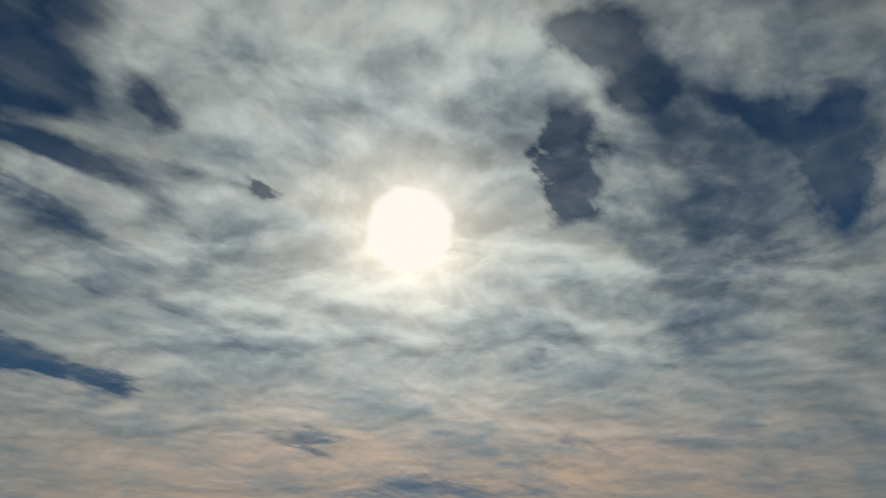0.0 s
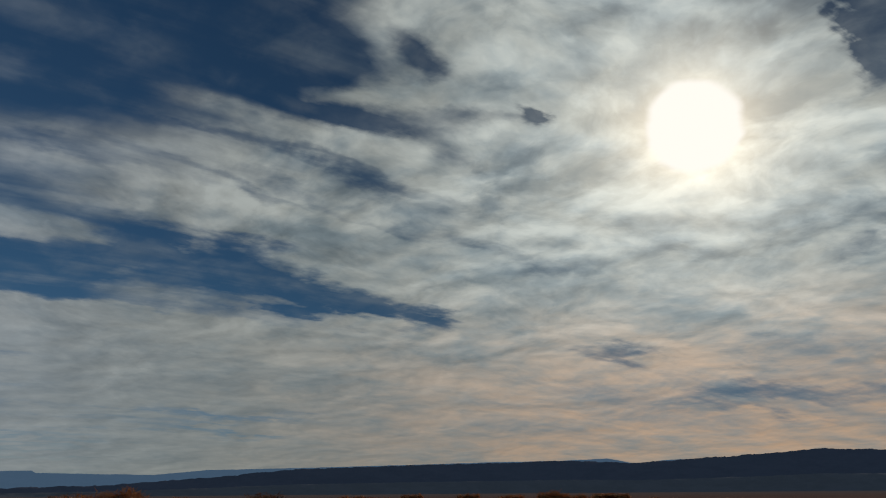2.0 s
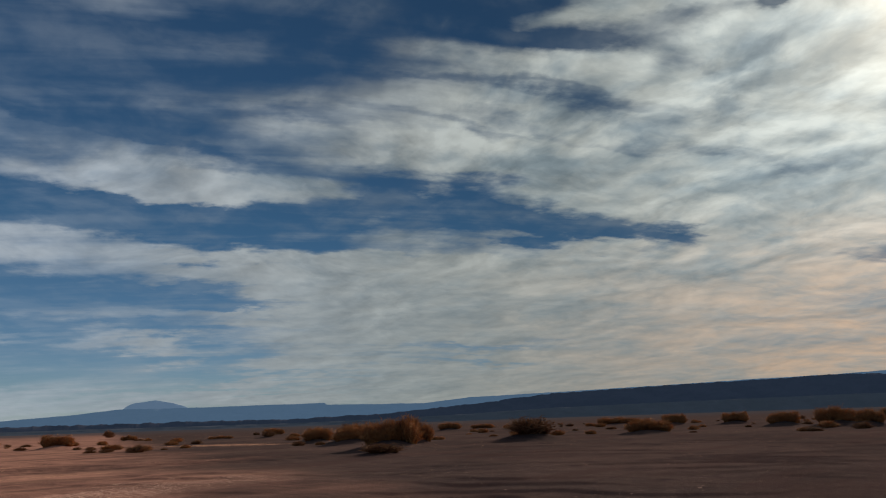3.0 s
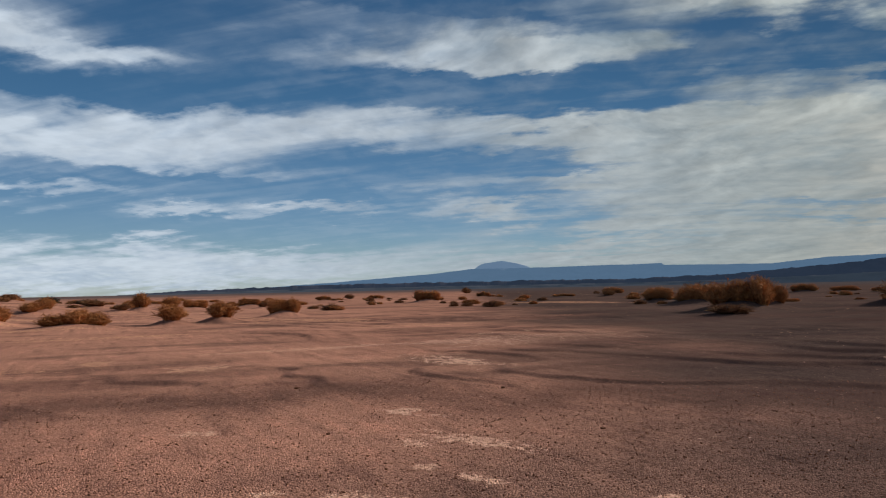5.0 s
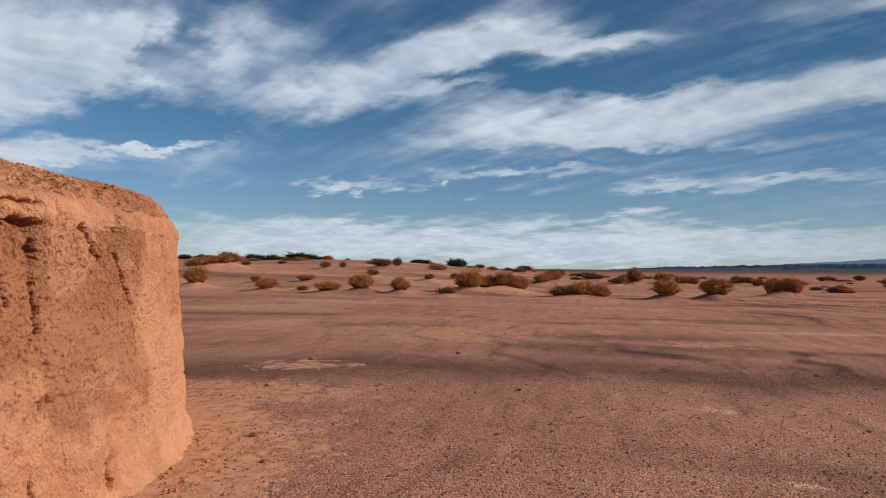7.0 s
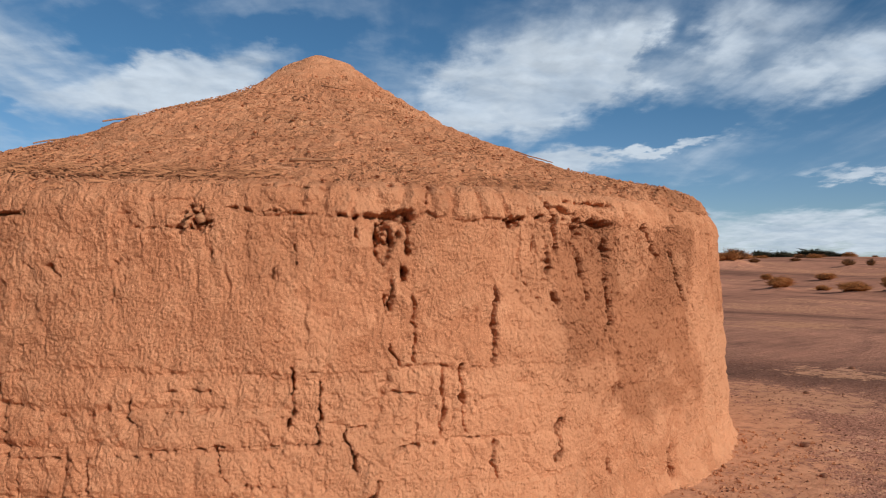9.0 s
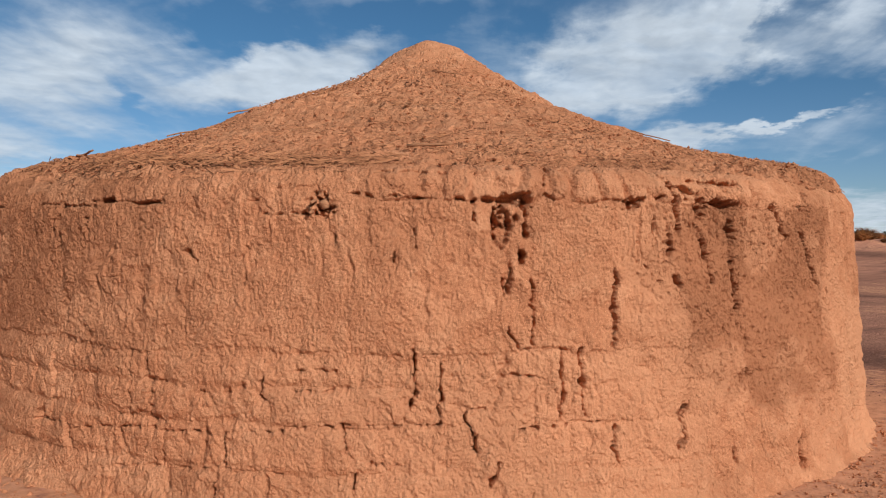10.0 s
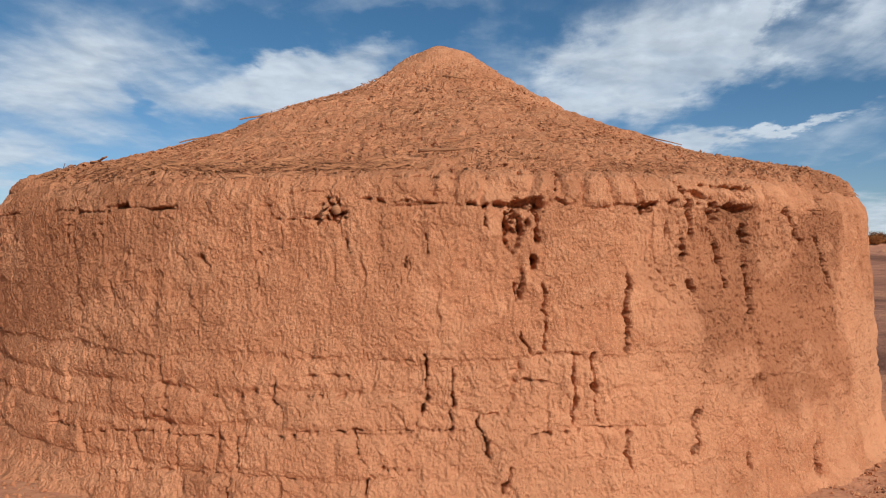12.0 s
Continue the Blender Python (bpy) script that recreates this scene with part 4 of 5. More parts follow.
def hut_wall():
    ang = fine_angles(-6.0, 125.0, 0.077, 2.0)
    z = np.concatenate([[-0.30, -0.2], np.arange(-0.12, 2.075, 0.0066)])
    A, Z = np.meshgrid(ang, z)
    A, Z = A.T, Z.T  # first axis: angle
    U = np.radians(A) * 4.42
    up = step(Z, 0.95, 1.25)
    ragged = fbm(U / 0.35, Z / 0.35, 5, 62)
    patchy = step(fbm(U / 0.45, Z / 0.45, 3, 79), -0.35, 0.35)
    # broad unevenness of hand-laid earth
    h = fbm(U / 0.9, Z / 0.7, 3, 51) * 0.034 + fbm(U / 0.24, Z / 0.20, 4, 52) * 0.020
    # lifts of earth: blocks bulge, joints are sunk and broken
    edge = np.array([-0.4, 0.02, 0.27, 0.545, 0.76, 0.97, 1.45, 2.1])
    wob = Z + fbm(U / 0.5, Z / 0.4, 4, 53) * 0.030
    row = np.clip(np.searchsorted(edge, wob.ravel()).reshape(wob.shape), 1, len(edge) - 1)
    dz = np.minimum(wob - edge[row - 1], edge[row] - wob)
    length = 0.55 + 0.25 * lattice(row, row * 3, 5)
    run = (U + fbm(U / 0.3, Z / 0.15, 3, 54) * 0.022) / length + lattice(row, row * 0, 9)
    cell = np.floor(run)
    du = np.minimum(run - cell, 1 - (run - cell)) * length
    weak = 1 - step(Z, 0.85, 1.0)
    h += (lattice(cell, row, 15) - 0.5) * 0.018 * weak
    h += 0.016 * step(np.minimum(dz * 0.8, du), 0.0, 0.045) * weak * (0.4 + 0.6 * step(A, 62, 50))
    h -= 0.012 * np.exp(-(du / 0.006) ** 2) * step(lattice(cell, row, 12), 0.5, 0.8) * step(fbm(U / 0.2, Z / 0.12, 2, 56), -0.3, 0.3) * weak
    # the upper coat stands a little proud of the courses and ends in a torn edge
    h += 0.012 * step(Z + ragged * 0.06, 0.955, 0.975) * (1 - step(A, 72, 82))
    # the coat has come off in thin sheets here and there
    torn = fbm(U / 0.30, Z / 0.42, 5, 93)
    h -= 0.010 * step(torn, 0.14, 0.175) + 0.006 * step(fbm(U / 0.16, Z / 0.22, 4, 95), 0.22, 0.25)
    # soft runnels washed down from the eave
    bent = U + fbm(U / 0.25, Z / 0.18, 3, 59) * 0.03
    run_a = fbm(bent / 0.085, Z / 0.70, 4, 58, 0.6)
    drip = np.clip(fbm(bent / 0.060, Z / 0.42, 3, 60, 0.55) - 0.30, 0, 1)
    h += (run_a * 0.013 - 0.045 * drip) * (0.15 + 0.85 * up) * (0.35 + 0.65 * step(fbm(U / 0.5, Z / 0.5, 3, 61), -0.3, 0.3))
    # rough coat of older earth and the smoother fresh one beside it
    left = 81.0 - 5.0 * step(Z, 1.05, 1.5)
    old_and_shade = step(A + ragged * 3.0, left - 1.2, left + 1.2) * (1 - step(A + ragged * 5.0, 102.5, 106)) * step(Z + ragged * 0.30, 0.47, 0.62) * (1 - step(Z + ragged * 0.1, 1.80, 1.9))
    # the shaded side is darkened too: its shade is put into the colour
    old_and_shade = np.maximum(old_and_shade, 0.95 * step(A + ragged * 8, 44, 26) * step(Z + ragged * 0.3, 0.75, 1.05))
    old_and_shade = np.maximum(old_and_shade, 0.35 * step(fbm(U / 0.55, Z / 0.6, 5, 63), 0.10, 0.26))
    fresh_and_pale = step(A + ragged * 2, 103, 105.5) * (1 - step(Z + ragged * 0.3, 1.0, 1.25))
    fresh_and_pale = np.maximum(fresh_and_pale, 0.55 * step(fbm(U / 0.5, Z / 0.4, 5, 64), 0.10, 0.30))
    # paler over the lower courses in the middle
    fresh_and_pale = np.maximum(fresh_and_pale, 0.6 * step(A + ragged * 10, 42, 56) * (1 - step(A + ragged * 4, 80, 84)) * (1 - step(Z + ragged * 0.15, 0.93, 1.0)))
    h -= 0.010 * step(A + ragged * 3.0, left - 0.6, left + 0.4) * old_and_shade
    # grains, crumbs and pock marks
    coarse = 0.45 + 0.55 * patchy + 0.45 * np.clip(old_and_shade, 0, 1)
    h += fbm(U / 0.046, Z / 0.054, 4, 66, 0.75) * 0.012 * coarse + fbm(U / 0.12, Z / 0.15, 3, 88, 0.6) * 0.016 * (0.5 + 0.5 * patchy)
    h += vnoise(U / 0.017, Z / 0.017, 80) * 0.0022 * coarse
    pits = np.clip(fbm(U / 0.020, Z / 0.024, 4, 65, 0.65) - 0.24, 0, 1)
    h -= pits * (0.026 + 0.060 * step(A, 74, 80) * np.clip(old_and_shade, 0, 1))
    # short drying cracks
    d1, d2 = cells(U / 0.13 + fbm(U / 0.1, Z / 0.1, 3, 69) * 0.25, Z / 0.16, 67)
    h -= 0.010 * np.exp(-((d2 - d1) / 0.028) ** 2) * step(fbm(U / 0.22, Z / 0.22, 3, 68), 0.05, 0.35)
    # lumps pressed on along the eave, with a broken joint under them
    front = step(np.abs(A - 74), 22, 10)
    eave = step(Z + ragged * 0.04, 1.83, 1.87)
    d1, d2 = cells(U / 0.21 + fbm(U / 0.6, Z / 0.5, 2, 91) * 0.8, Z / 0.34 + 3, 84)
    h += eave * (0.045 * step(d2 - d1, 0.0, 0.45) - 0.010) * (0.10 + 0.90 * front)
    joint = Z - 1.85 - fbm(U / 0.25, Z * 0, 4, 76) * 0.026
    h -= 0.020 * np.exp(-(joint / 0.007) ** 2) * step(fbm(U / 0.3, U * 0, 3, 77), 0.0, 0.3)
    gouge = np.clip(fbm(U / 0.034, Z / 0.13, 4, 78, 0.6) - 0.20, 0, 1)
    h -= gouge * 0.150 * step(A, 74, 79) * (1 - step(A, 96, 102)) * np.exp(-((Z - 1.70) / 0.17) ** 2)
    # single cracks, joints and holes
    warp_u, warp_z = fbm(U / 0.10, Z / 0.060, 4, 70, 0.7) * 0.034, fbm(U / 0.09, Z / 0.09, 4, 72, 0.6) * 0.020
    for row in GROOVES:
        groove(h, A, U, Z, warp_u, warp_z, row)
    for a0, z0, ru, rz, deep in PITS:
        k = np.abs(A[:, 0] - a0) < 4
        q = np.hypot((U[k] - math.radians(a0) * 4.42) / ru, (Z[k] - z0) / rz) + fbm(U[k] / 0.05, Z[k] / 0.05, 4, 73, 0.6) * 1.3
        h[k] -= 0.10 * deep * (1 - step(q, 0.35, 1.1))
    # the shaded side bellies out; a skirt of fallen earth is widest there
    h += 0.085 * step(A, 26, 4) * step(Z, 0.9, 1.7)
    skirt = np.exp(-np.clip(Z, 0, 9) / 0.10) * (0.03 + 0.14 * step(A, 36, 6)) * (1 + 0.6 * fbm(U / 0.15, Z / 0.08, 3, 74))
    R = wall_radius(Z) + h + skirt
    T = np.radians(A)
    verts = np.stack([R * np.cos(T), R * np.sin(T), Z], -1).reshape(-1, 3)
    faces = grid_faces(len(ang) + 1, len(z)) % (len(ang) * len(z))
    return mesh_from("wall", verts, faces, MUD, True, {"old_and_shade": old_and_shade, "fresh_and_pale": fresh_and_pale})


def roof_height(r):
    return np.interp(r, [p[0] for p in ROOF[:15]], [p[1] for p in ROOF[:15]])


def roof_sag(A, r):
    """The cone is uneven: fuller on the shaded side, hollow and then fuller at the eave on the sunny side."""
    low = np.interp(r, [0.4, 0.95, 1.6, 2.05, 2.4, 3.0, 3.6, 4.05, 4.2, 4.26], [-0.02, 0.03, 0.06, 0.07, 0.01, 0.01, 0.035, 0.075, 0.06, 0.02])
    sun_side = np.interp(r, [0.2, 0.4, 0.6, 0.9, 1.3, 1.55, 2.2, 3.1, 3.6, 3.95, 4.12, 4.2, 4.26], [0.0, 0.05, 0.05, 0.03, 0.02, -0.06, -0.07, -0.055, 0.01, 0.08, 0.09, 0.06, 0.02])
    return step(A, 48, 12) * low + step(A, 78, 112) * sun_side


def roof_top(a, r):
    """Height of the finished roof at an angle in radians."""
    return float(roof_height(r)) + float(roof_sag(math.degrees(a), r))


def hut_roof():
    ang = fine_angles(-30.0, 150.0, 0.19, 2.0)
    pr, pz = np.array(ROOF).T
    arc = np.concatenate([[0], np.cumsum(np.hypot(np.diff(pr), np.diff(pz)))])
    s = np.concatenate([np.arange(0.0, 3.9, 0.018), np.arange(3.9, arc[-1], 0.011)])
    kernel = np.array([1, 2, 3, 2, 1]) / 9
    soft = lambda v: np.concatenate([v[:2], np.convolve(v, kernel, "valid"), v[-2:]])
    r, z = soft(np.interp(s, arc, pr)), soft(np.interp(s, arc, pz))
    nr, nz = -np.gradient(z, s), np.gradient(r, s)
    A, S = np.meshgrid(ang, s, indexing="ij")
    T = np.radians(A)
    rim = step(S, 4.25, 4.60)
    x, y = r[None] * np.cos(T), r[None] * np.sin(T)
    h = fbm(x / 0.6, y / 0.6, 3, 81) * 0.045 * step(S, 0.1, 0.8) + fbm(x / 0.11, y / 0.11, 4, 82, 0.7) * 0.034 * (0.3 + 0.7 * step(S, 0.3, 1.2))
    h -= np.clip(fbm(x / 0.07, y / 0.07, 3, 83, 0.7) - 0.12, 0, 1) * 0.085 * (0.3 + 0.7 * step(S, 0.3, 1.2))
    # rounded clods along the eave
    U = T * 4.35
    d1, d2 = cells(U / 0.24, S / 0.30 + 3, 84)
    h += rim * (0.028 * step(d2 - d1, 0.0, 0.35) - 0.020) * (0.4 + 0.6 * step(np.abs(A - 72), 26, 8))
    h += rim * fbm(U / 0.16, S / 0.16, 5, 85, 0.65) * 0.042
    h -= rim * 0.10 * np.clip(fbm(U / 0.06, S / 0.14, 3, 86) - 0.18, 0, 1)
    R, Z = r[None] + h * nr[None] + 0.085 * step(A, 26, 4) * step(S, 3.6, 4.5), z[None] + h * nz[None] + roof_sag(A, r[None] + 0 * A)
    verts = np.stack([R * np.cos(T), R * np.sin(T), Z], -1).reshape(-1, 3)
    n = len(ang) * len(s)
    faces = grid_faces(len(ang) + 1, len(s)) % n
    old_and_shade = 0.5 * step(fbm(x / 0.5, y / 0.5, 4, 87), 0.0, 0.45) + 0.3 * rim
    fresh_and_pale = 0.5 * step(fbm(x / 0.3, y / 0.3, 4, 88), 0.1, 0.5) + 0.4 * (1 - step(S, 0.3, 1.2))
    return mesh_from("roof", verts, faces[:, ::-1] * 1, ROOF_MUD, True, {"old_and_shade": np.clip(old_and_shade, 0, 1), "fresh_and_pale": np.clip(fresh_and_pale, 0, 1)})


def sticks(count, rng, place, lo, hi, thin):
    """Many thin three-sided stalks in one mesh; place(rng) gives a point, a direction and an up vector."""
    verts, faces = [], []
    for _ in range(count):
        p, d, up = place(rng)
        length, w = rng.uniform(lo, hi), thin * rng.uniform(0.6, 1.5)
        side = d.cross(up).normalized() * w
        lift = up * w
        k = len(verts)
        for e in (p - d * length / 2, p + d * length / 2):
            verts += [e + side, e - side, e + lift * 1.6]
        for i in range(3):
            j = (i + 1) % 3
            faces += [(k + i, k + j, k + 3 + j), (k + i, k + 3 + j, k + 3 + i)]
    return verts, faces


def roof_spot(rng):
    """A place lying on the roof, more often towards the eave."""
    r = 4.28 * math.sqrt(rng.uniform(0.02, 1.0))
    a = rng.uniform(-0.4, 2.5)
    slope = float(roof_height(r + 0.05) - roof_height(r - 0.05)) / 0.1
    out = Vector((math.cos(a), math.sin(a), slope)).normalized()
    along = Vector((-math.sin(a), math.cos(a), 0))
    up = out.cross(along).normalized()
    turn = rng.uniform(-1.57, 1.57)
    d = (along * math.cos(turn) + out * math.sin(turn) + up * rng.uniform(-0.06, 0.16)).normalized()
    p = Vector((r * math.cos(a), r * math.sin(a), roof_top(a, r))) + up * rng.uniform(-0.004, 0.022)
    return p, d, up


def straw_spot(rng):
    """Straw lies in patches."""
    while True:
        p, d, up = roof_spot(rng)
        if noise.noise(p * 1.7) + 0.5 * noise.noise(p * 5.0) > rng.uniform(-0.35, 0.45):
            return p, d, up


def crumbs(count, rng, place, lo, hi):
    """Many small angular lumps in one mesh."""
    verts, faces = [], []
    shape = ((1, 0, 0), (0, 1, 0), (-1, 0, 0), (0, -1, 0), (0, 0, 1), (0, 0, -1))
    tris = ((0, 1, 4), (1, 2, 4), (2, 3, 4), (3, 0, 4), (1, 0, 5), (2, 1, 5), (3, 2, 5), (0, 3, 5))
    for _ in range(count):
        p = place(rng)
        size = lo * (hi / lo) ** (rng.random() ** 2.2)
        turn, k = rng.uniform(0, 6.3), len(verts)
        c, s = math.cos(turn), math.sin(turn)
        for x, y, z in shape:
            x, y, z = (v * size * rng.uniform(0.6, 1.25) for v in (x, y, z * 0.75))
            verts.append((p[0] + x * c - y * s, p[1] + x * s + y * c, p[2] + z + size * 0.25))
        faces += [tuple(k + i for i in t) for t in tris]
    return verts, faces


def single_stick(p, q, thick, rng):
    """A slightly bent, tapered stick."""
    verts, faces, rings, sides = [], [], 5, 6
    axis = (q - p).normalized()
    e1 = axis.orthogonal().normalized()
    e2 = axis.cross(e1)
    for i in range(rings):
        c = p.lerp(q, i / (rings - 1)) + (e1 * rng.uniform(-1, 1) + e2 * rng.uniform(-1, 1)) * thick * 0.6
        w = thick * (1.0 - 0.35 * i / (rings - 1))
        for j in range(sides):
            a = 2 * math.pi * j / sides
            verts.append(c + (e1 * math.cos(a) + e2 * math.sin(a)) * w)
    for i in range(rings - 1):
        for j in range(sides):
            k = (j + 1) % sides
            faces.append((i * sides + j, i * sides + k, (i + 1) * sides + k, (i + 1) * sides + j))
    me = mesh_from("stick", verts, faces, WOOD, True)
    bm = bmesh.new()
    bm.from_mesh(me)
    bmesh.ops.holes_fill(bm, edges=bm.edges, sides=sides)
    bm.to_mesh(me)
    bm.free()
    return me


def build_hut():
    rng = random.Random(4)
    hut = tagged(new("earth_hut"), "round red mud-plastered earth hut with a low conical roof", "hut")
    hut.location = (HUT[0], HUT[1], 0)
    part("wall", hut_wall(), hut, "cracked red mud plaster over coursed earth")
    roof = part("roof", hut_roof(), hut, "low cone of earth mixed with straw")
    v, f = sticks(9000, rng, straw_spot, 0.015, 0.075, 0.0024)
    tagged(part("straw", mesh_from("straw", v, f, STRAW, False), roof, "loose dry straw stalks bedded in the roof"), kind="stuff")

    def fringe_spot(r):
        """Straw that sticks out in a ragged line along the edge of the roof on the shaded side."""
        a = radians(58 - 62 * r.random() ** 0.9)
        q = 4.16 + r.gauss(0, 0.06)
        side = Vector((-math.sin(a), math.cos(a), 0))
        out = Vector((math.cos(a), math.sin(a), -0.35)).normalized()
        d = (side * r.uniform(0.4, 1.0) * r.choice((-1, 1)) + out * r.uniform(-0.1, 0.7) + Vector((0, 0, r.uniform(-0.2, 0.25)))).normalized()
        high = roof_top(a, q) + 0.01
        return Vector((q * math.cos(a), q * math.sin(a), high + r.uniform(-0.02, 0.03))), d, Vector((math.cos(a) * 0.3, math.sin(a) * 0.3, 0.95)).normalized()

    v, f = sticks(900, rng, fringe_spot, 0.03, 0.16, 0.0032)
    tagged(part("straw_fringe", mesh_from("straw_fringe", v, f, STRAW, False), roof, "ragged dry straw along the roof edge"), kind="stuff")

    def crumb_spot(r):
        p, d, up = roof_spot(r)
        return p

    v, f = crumbs(6500, rng, crumb_spot, 0.005, 0.022)
    tagged(part("loose_earth", mesh_from("loose_earth", v, f, ROOF_MUD, False), roof, "small crumbs of dry earth"), kind="stuff")
    # longer sticks that lie on the roof: angle, distance from the middle, length, turn
    for a, r, length, turn in [(70, 1.05, 0.32, 0.5), (68, 1.6, 0.12, 0.1), (56, 1.45, 0.26, 1.4), (54, 1.55, 0.24, 1.5), (52, 1.5, 0.2, 1.3),
                               (51, 2.5, 0.22, 1.5), (56, 2.5, 0.2, 1.6), (4, 2.2, 0.5, 1.2), (2, 2.8, 0.4, 1.1), (114, 2.6, 0.5, 1.45), (60, 3.9, 0.3, 0.2), (20, 4.0, 0.35, 0.15), (-2, 4.1, 0.3, 1.2)]:
        t = radians(a)
        slope = float(roof_height(r + 0.05) - roof_height(r - 0.05)) / 0.1
        out = Vector((math.cos(t), math.sin(t), slope)).normalized()
        d = Vector((-math.sin(t), math.cos(t), 0)) * math.cos(turn) + out * math.sin(turn)
        p = Vector((r * math.cos(t), r * math.sin(t), roof_top(t, r) + 0.03))
        part("stick", single_stick(p - d * length / 2, p + d * length / 2 + Vector((0, 0, 0.03)), rng.uniform(0.007, 0.012), rng), roof)
    # broken end of a roof beam in its socket under the eave
    t = radians(51.6)
    out = Vector((math.cos(t), math.sin(t), -0.1))
    p = Vector((4.33 * math.cos(t), 4.33 * math.sin(t), 1.82))
    beam = part("beam_end", single_stick(p - out * 0.30, p + out * 0.03, 0.046, rng), hut, "split wooden beam end under the eave")
    for k in range(4):
        q = p + Vector((rng.uniform(-0.07, 0.07), rng.uniform(-0.03, 0.03), rng.uniform(-0.05, 0.03)))
        part("splinter", single_stick(q - out * 0.12, q + out * 0.045 + Vector((0, 0, rng.uniform(-0.03, 0.03))), 0.014, rng), beam)

    # fallen crumbs along the foot of the wall
    def foot(r):
        a = r.uniform(0.0, 2.15)
        d = 4.50 + abs(r.gauss(0, 0.38)) + 0.2 * max(0.0, 0.7 - a)
        return d * math.cos(a), d * math.sin(a), float(land(np.array([HUT[0] + d * math.cos(a)]), np.array([HUT[1] + d * math.sin(a)]))[0])

    v, f = crumbs(1600, rng, foot, 0.006, 0.032)
    tagged(part("rubble", mesh_from("rubble", v, f, MUD, False), hut, "crumbled plaster at the foot of the wall"), kind="stuff")


build_hut()


# ---- shrubs ----
def twig_dome(seed, count, wide, tall, lean, width, material, bare=0.0):
    """A dome of thin upward and outward twigs, each a bent, tapered blade."""
    rng = random.Random(seed)
    verts, faces = [], []
    tufts = [(rng.uniform(-0.30, 0.30) * wide, rng.uniform(-0.30, 0.30) * wide, rng.uniform(0.72, 1.08)) for _ in range(9)]
    for _ in range(count):
        tx, ty, grow = rng.choice(tufts)
        a = rng.uniform(0, 2 * math.pi)
        tip = rng.uniform(0.12, 1.0) ** 0.75
        reach = math.sin(tip * 1.35) * wide * 0.30 * rng.uniform(0.6, 1.15)
        rise = (math.cos(tip * 1.30) * 0.9 + 0.1) * tall * grow * rng.uniform(0.55, 1.05)
        base = Vector((tx * 0.7 + rng.gauss(0, 0.03), ty * 0.7 + rng.gauss(0, 0.03), -0.04))
        mid = base + Vector((math.cos(a) * reach * 0.45, math.sin(a) * reach * 0.45, rise * 0.62))
        end = base + Vector((math.cos(a) * reach + lean * rise, math.sin(a) * reach, rise))
        side = Vector((-math.sin(a + rng.uniform(-1.5, 1.5)), math.cos(a + rng.uniform(-1.5, 1.5)), rng.uniform(-0.3, 0.3))) * width * rng.uniform(0.6, 1.3)
        k = len(verts)
        verts += [base - side * 0.5, base + side * 0.5, mid + side * 0.5, mid - side * 0.5, end]
        faces += [(k, k + 1, k + 2), (k, k + 2, k + 3), (k + 3, k + 2, k + 4)]
        # side sprigs
        for _ in range(3):
            p = mid.lerp(end, rng.random())
            q = p + Vector((rng.gauss(0, 0.11), rng.gauss(0, 0.11), rng.uniform(0.0, 0.13))) * (tall + 0.3)
            k = len(verts)
            w = Vector((rng.uniform(-1, 1), rng.uniform(-1, 1), rng.uniform(-1, 1))) * width * 0.6
            verts += [p - w, p + w, q]
            faces += [(k, k + 1, k + 2)]
    return mesh_from("twigs", verts, faces, material, False)


def stems(seed, wide, tall, material):
    rng = random.Random(seed)
    bm = bmesh.new()
    for _ in range(7):
        a = rng.uniform(0, 6.28)
        q = Vector((math.cos(a) * wide * 0.25, math.sin(a) * wide * 0.25, tall * rng.uniform(0.4, 0.7)))
        me = single_stick(Vector((0, 0, -0.06)), q, 0.018, rng)
        bm.from_mesh(me)
        bpy.data.meshes.remove(me)
    me = bpy.data.meshes.new("stems")
    bm.to_mesh(me)
    bm.free()
    me.materials.append(material)
    return me


def make_shrub(name, seed, material, label, category, group, count=1300, width=0.015, parts=("stem", "crown"), bark=BARK):
    ob = tagged(new(name), label, category, group)
    part(parts[0], stems(seed, 1.0, 0.5, bark), ob)
    part(parts[1], twig_dome(seed, count, 1.0, 0.5, random.Random(seed).uniform(-0.15, 0.15), width, material), ob)
    return ob


def ground_at(x, y):
    return float(land(np.array([x], float), np.array([y], float))[0])


def plant(first, used, x, y, wide, tall, rng):
    """The kinds are built once at their first place and copied to the rest; one unit wide, half a unit high."""
    m = Matrix.Translation((x, y, ground_at(x, y) - 0.03)) @ Matrix.Rotation(rng.uniform(0, 6.28), 4, "Z")
    size = Vector((wide * 1.08, wide * 1.08, tall * 2.1))
    if first in used:
        ob = copy_thing(first, m)
    else:
        used.add(first)
        ob = first
        ob.matrix_basis = m
    ob.scale = size
    return ob


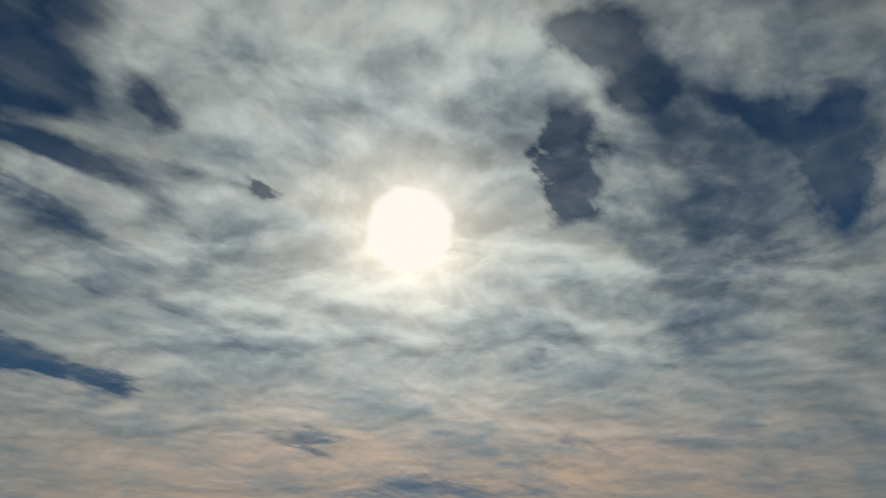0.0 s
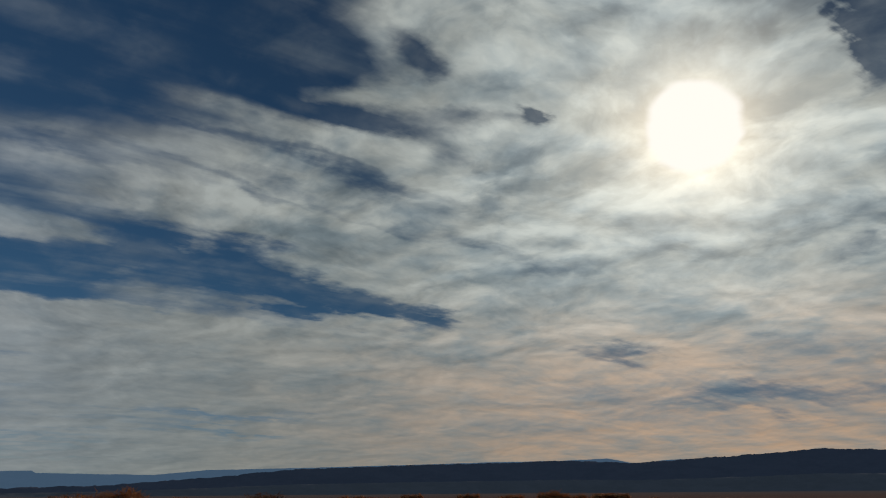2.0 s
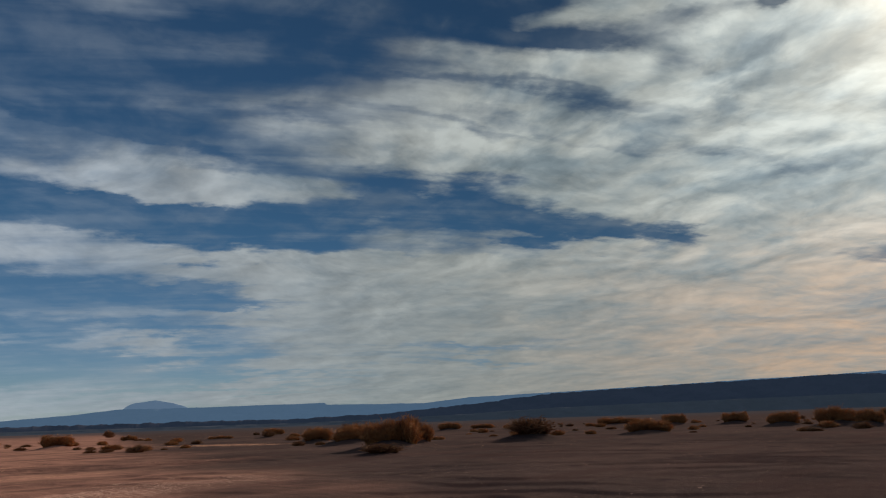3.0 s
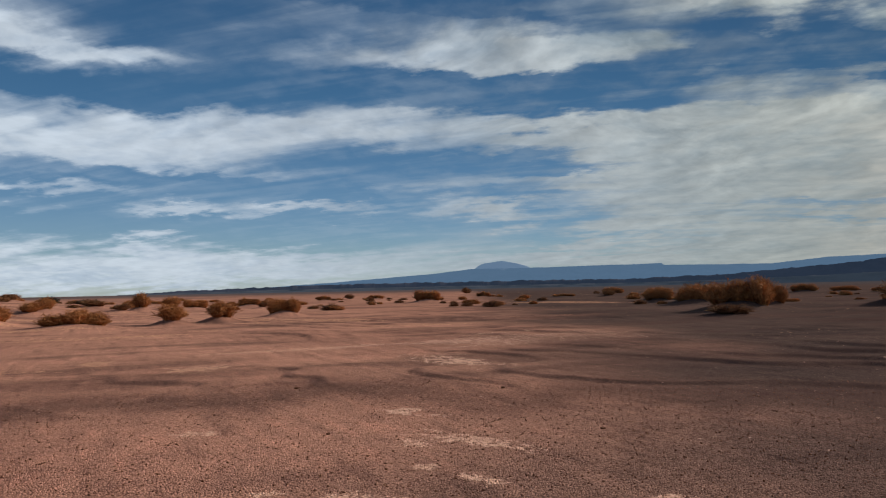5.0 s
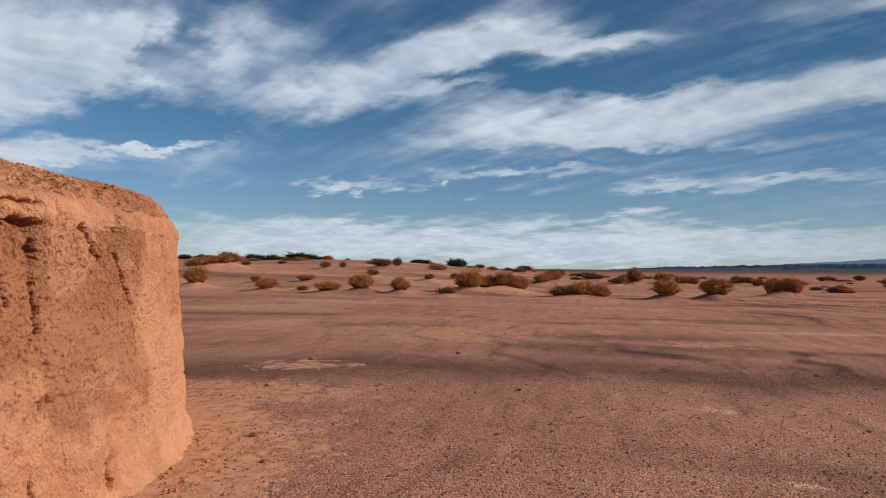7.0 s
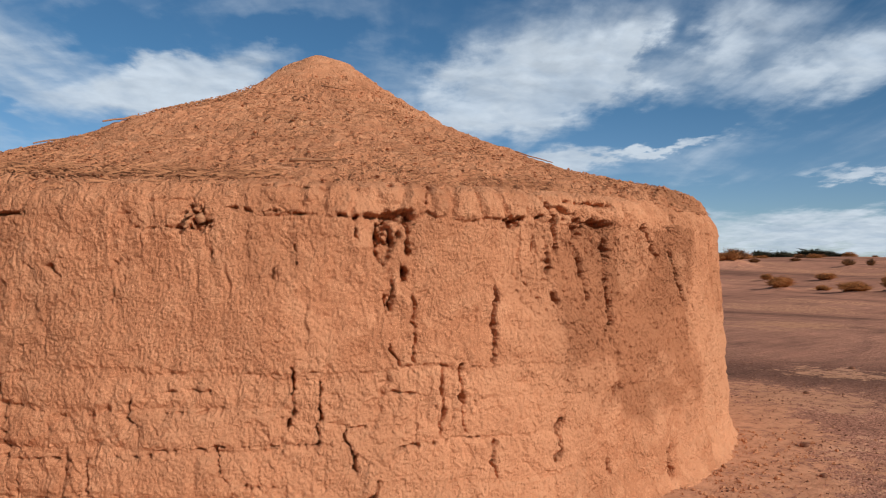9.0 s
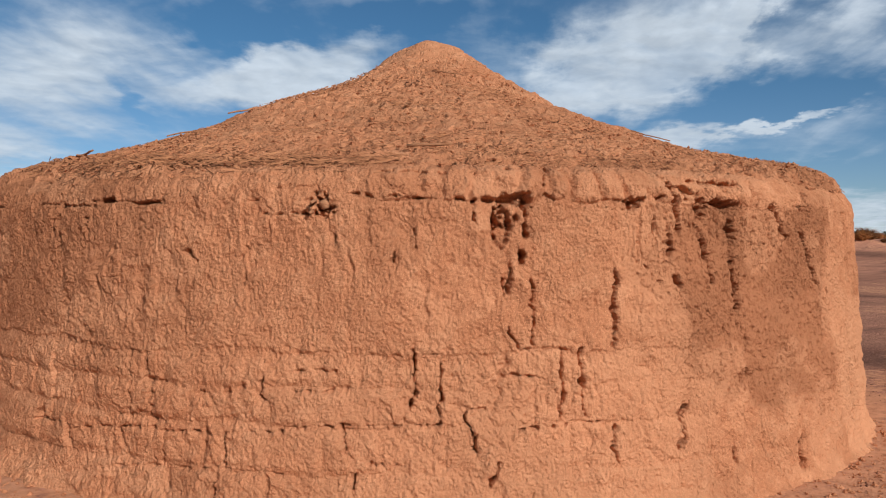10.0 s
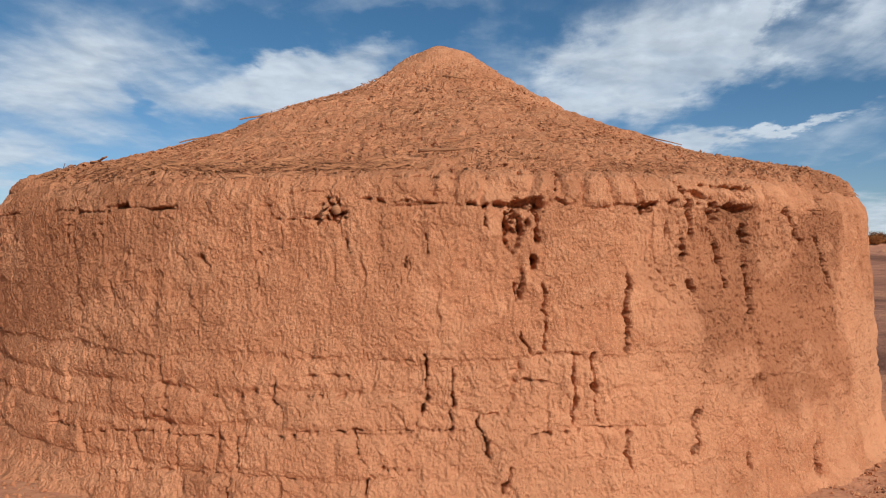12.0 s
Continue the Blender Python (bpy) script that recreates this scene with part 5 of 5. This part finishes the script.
def build_shrubs():
    rng, used = random.Random(9), set()
    gold = [make_shrub("dry_shrub", 100 + k, GOLD_TWIG, "dry golden-brown desert shrub on a low sand mound", "shrub", "golden shrubs on the plain") for k in range(5)]
    dull = [make_shrub("brown_shrub", 200 + k, DULL_TWIG, "low dark brown dead shrub on the sand", "shrub", "brown shrubs on the plain", count=650) for k in range(3)]
    dark = [make_shrub("scrub_tree", 300 + k, DARK_LEAF, "dark green scrub bush on the skyline rise", "bush", "dark bushes on the skyline", count=700, width=0.035, parts=("trunk", "crown")) for k in range(4)]
    for x, y, wide, tall in GOLDEN:
        if wide > 1.9:
            for k in range(3):  # wide clumps are several shrubs side by side
                across = Vector((-y, x)).normalized() * wide * (k - 1) * 0.30
                plant(rng.choice(gold), used, x + across.x, y + across.y, wide * 0.52, tall * rng.uniform(0.75, 1.05), rng)
        else:
            plant(rng.choice(gold), used, x, y, wide * 1.05, tall * 1.05, rng)
    for x, y, wide, tall in DULL:
        plant(rng.choice(dull), used, x, y, wide, tall, rng)
    for x, y, wide, tall in SKYLINE:
        n = max(1, round(wide / (2.6 * tall)))
        for k in range(n):
            across = Vector((-y, x)).normalized() * wide * ((k + 0.5) / n - 0.5)
            plant(rng.choice(dark), used, x + across.x, y + across.y, wide / n * 1.15, tall * rng.uniform(0.8, 1.1), rng)
    # the scattered rest, out to where the plain fades
    for _ in range(230):
        az, r = radians(rng.uniform(8, 128)), 62 * (2.6 ** rng.random())
        x, y = -math.sin(az) * r, math.cos(az) * r
        size = rng.uniform(0.7, 2.0)
        plant(rng.choice(gold if rng.random() < 0.6 else dull), used, x, y, size, size * rng.uniform(0.25, 0.42), rng)


build_shrubs()


# ---- stones ----
def build_stones():
    rng = random.Random(12)

    a = np.radians(np.array([rng.uniform(105, 232) for _ in range(26000)]))
    d = 2.6 + 11.5 * np.array([rng.random() for _ in range(26000)]) ** 1.3
    x, y = d * np.cos(a), d * np.sin(a)
    keep = np.hypot(x - HUT[0], y - HUT[1]) > 4.75
    x, y = x[keep], y[keep]
    z = land(x, y)
    spots = iter(np.stack([x, y, z], -1).tolist())
    v, f = crumbs(len(x), rng, lambda r: next(spots), 0.005, 0.017)
    tagged(new("gravel", mesh_from("gravel", v, f, STONE, False)), "small brown gravel strewn over the soil", "gravel", kind="stuff")
    for x, y, size in [(-9.6, -4.6, 0.035), (-10.2, -1.3, 0.035), (-7.6, -1.2, 0.025), (-12.5, -5.2, 0.05), (-8.7, 2.4, 0.025), (-11.2, 6.0, 0.035), (-13.0, 3.0, 0.04), (-7.4, 5.2, 0.03), (-14.5, -3.0, 0.045), (-6.9, -3.4, 0.04), (-6.1, -2.9, 0.03)]:
        bm = bmesh.new()
        bmesh.ops.create_icosphere(bm, subdivisions=2, radius=size)
        for p in bm.verts:
            p.co *= 1 + 0.35 * noise.noise(p.co * (1.3 / size) + Vector((x, y, 0)))
            p.co.z *= 0.65
        me = bpy.data.meshes.new("stone")
        bm.to_mesh(me)
        bm.free()
        me.materials.append(STONE)
        ob = tagged(new("stone", me), "small rough reddish stone lying on the ground", "stone", "loose stones")
        ob.location = (x, y, ground_at(x, y) + size * 0.25)


build_stones()
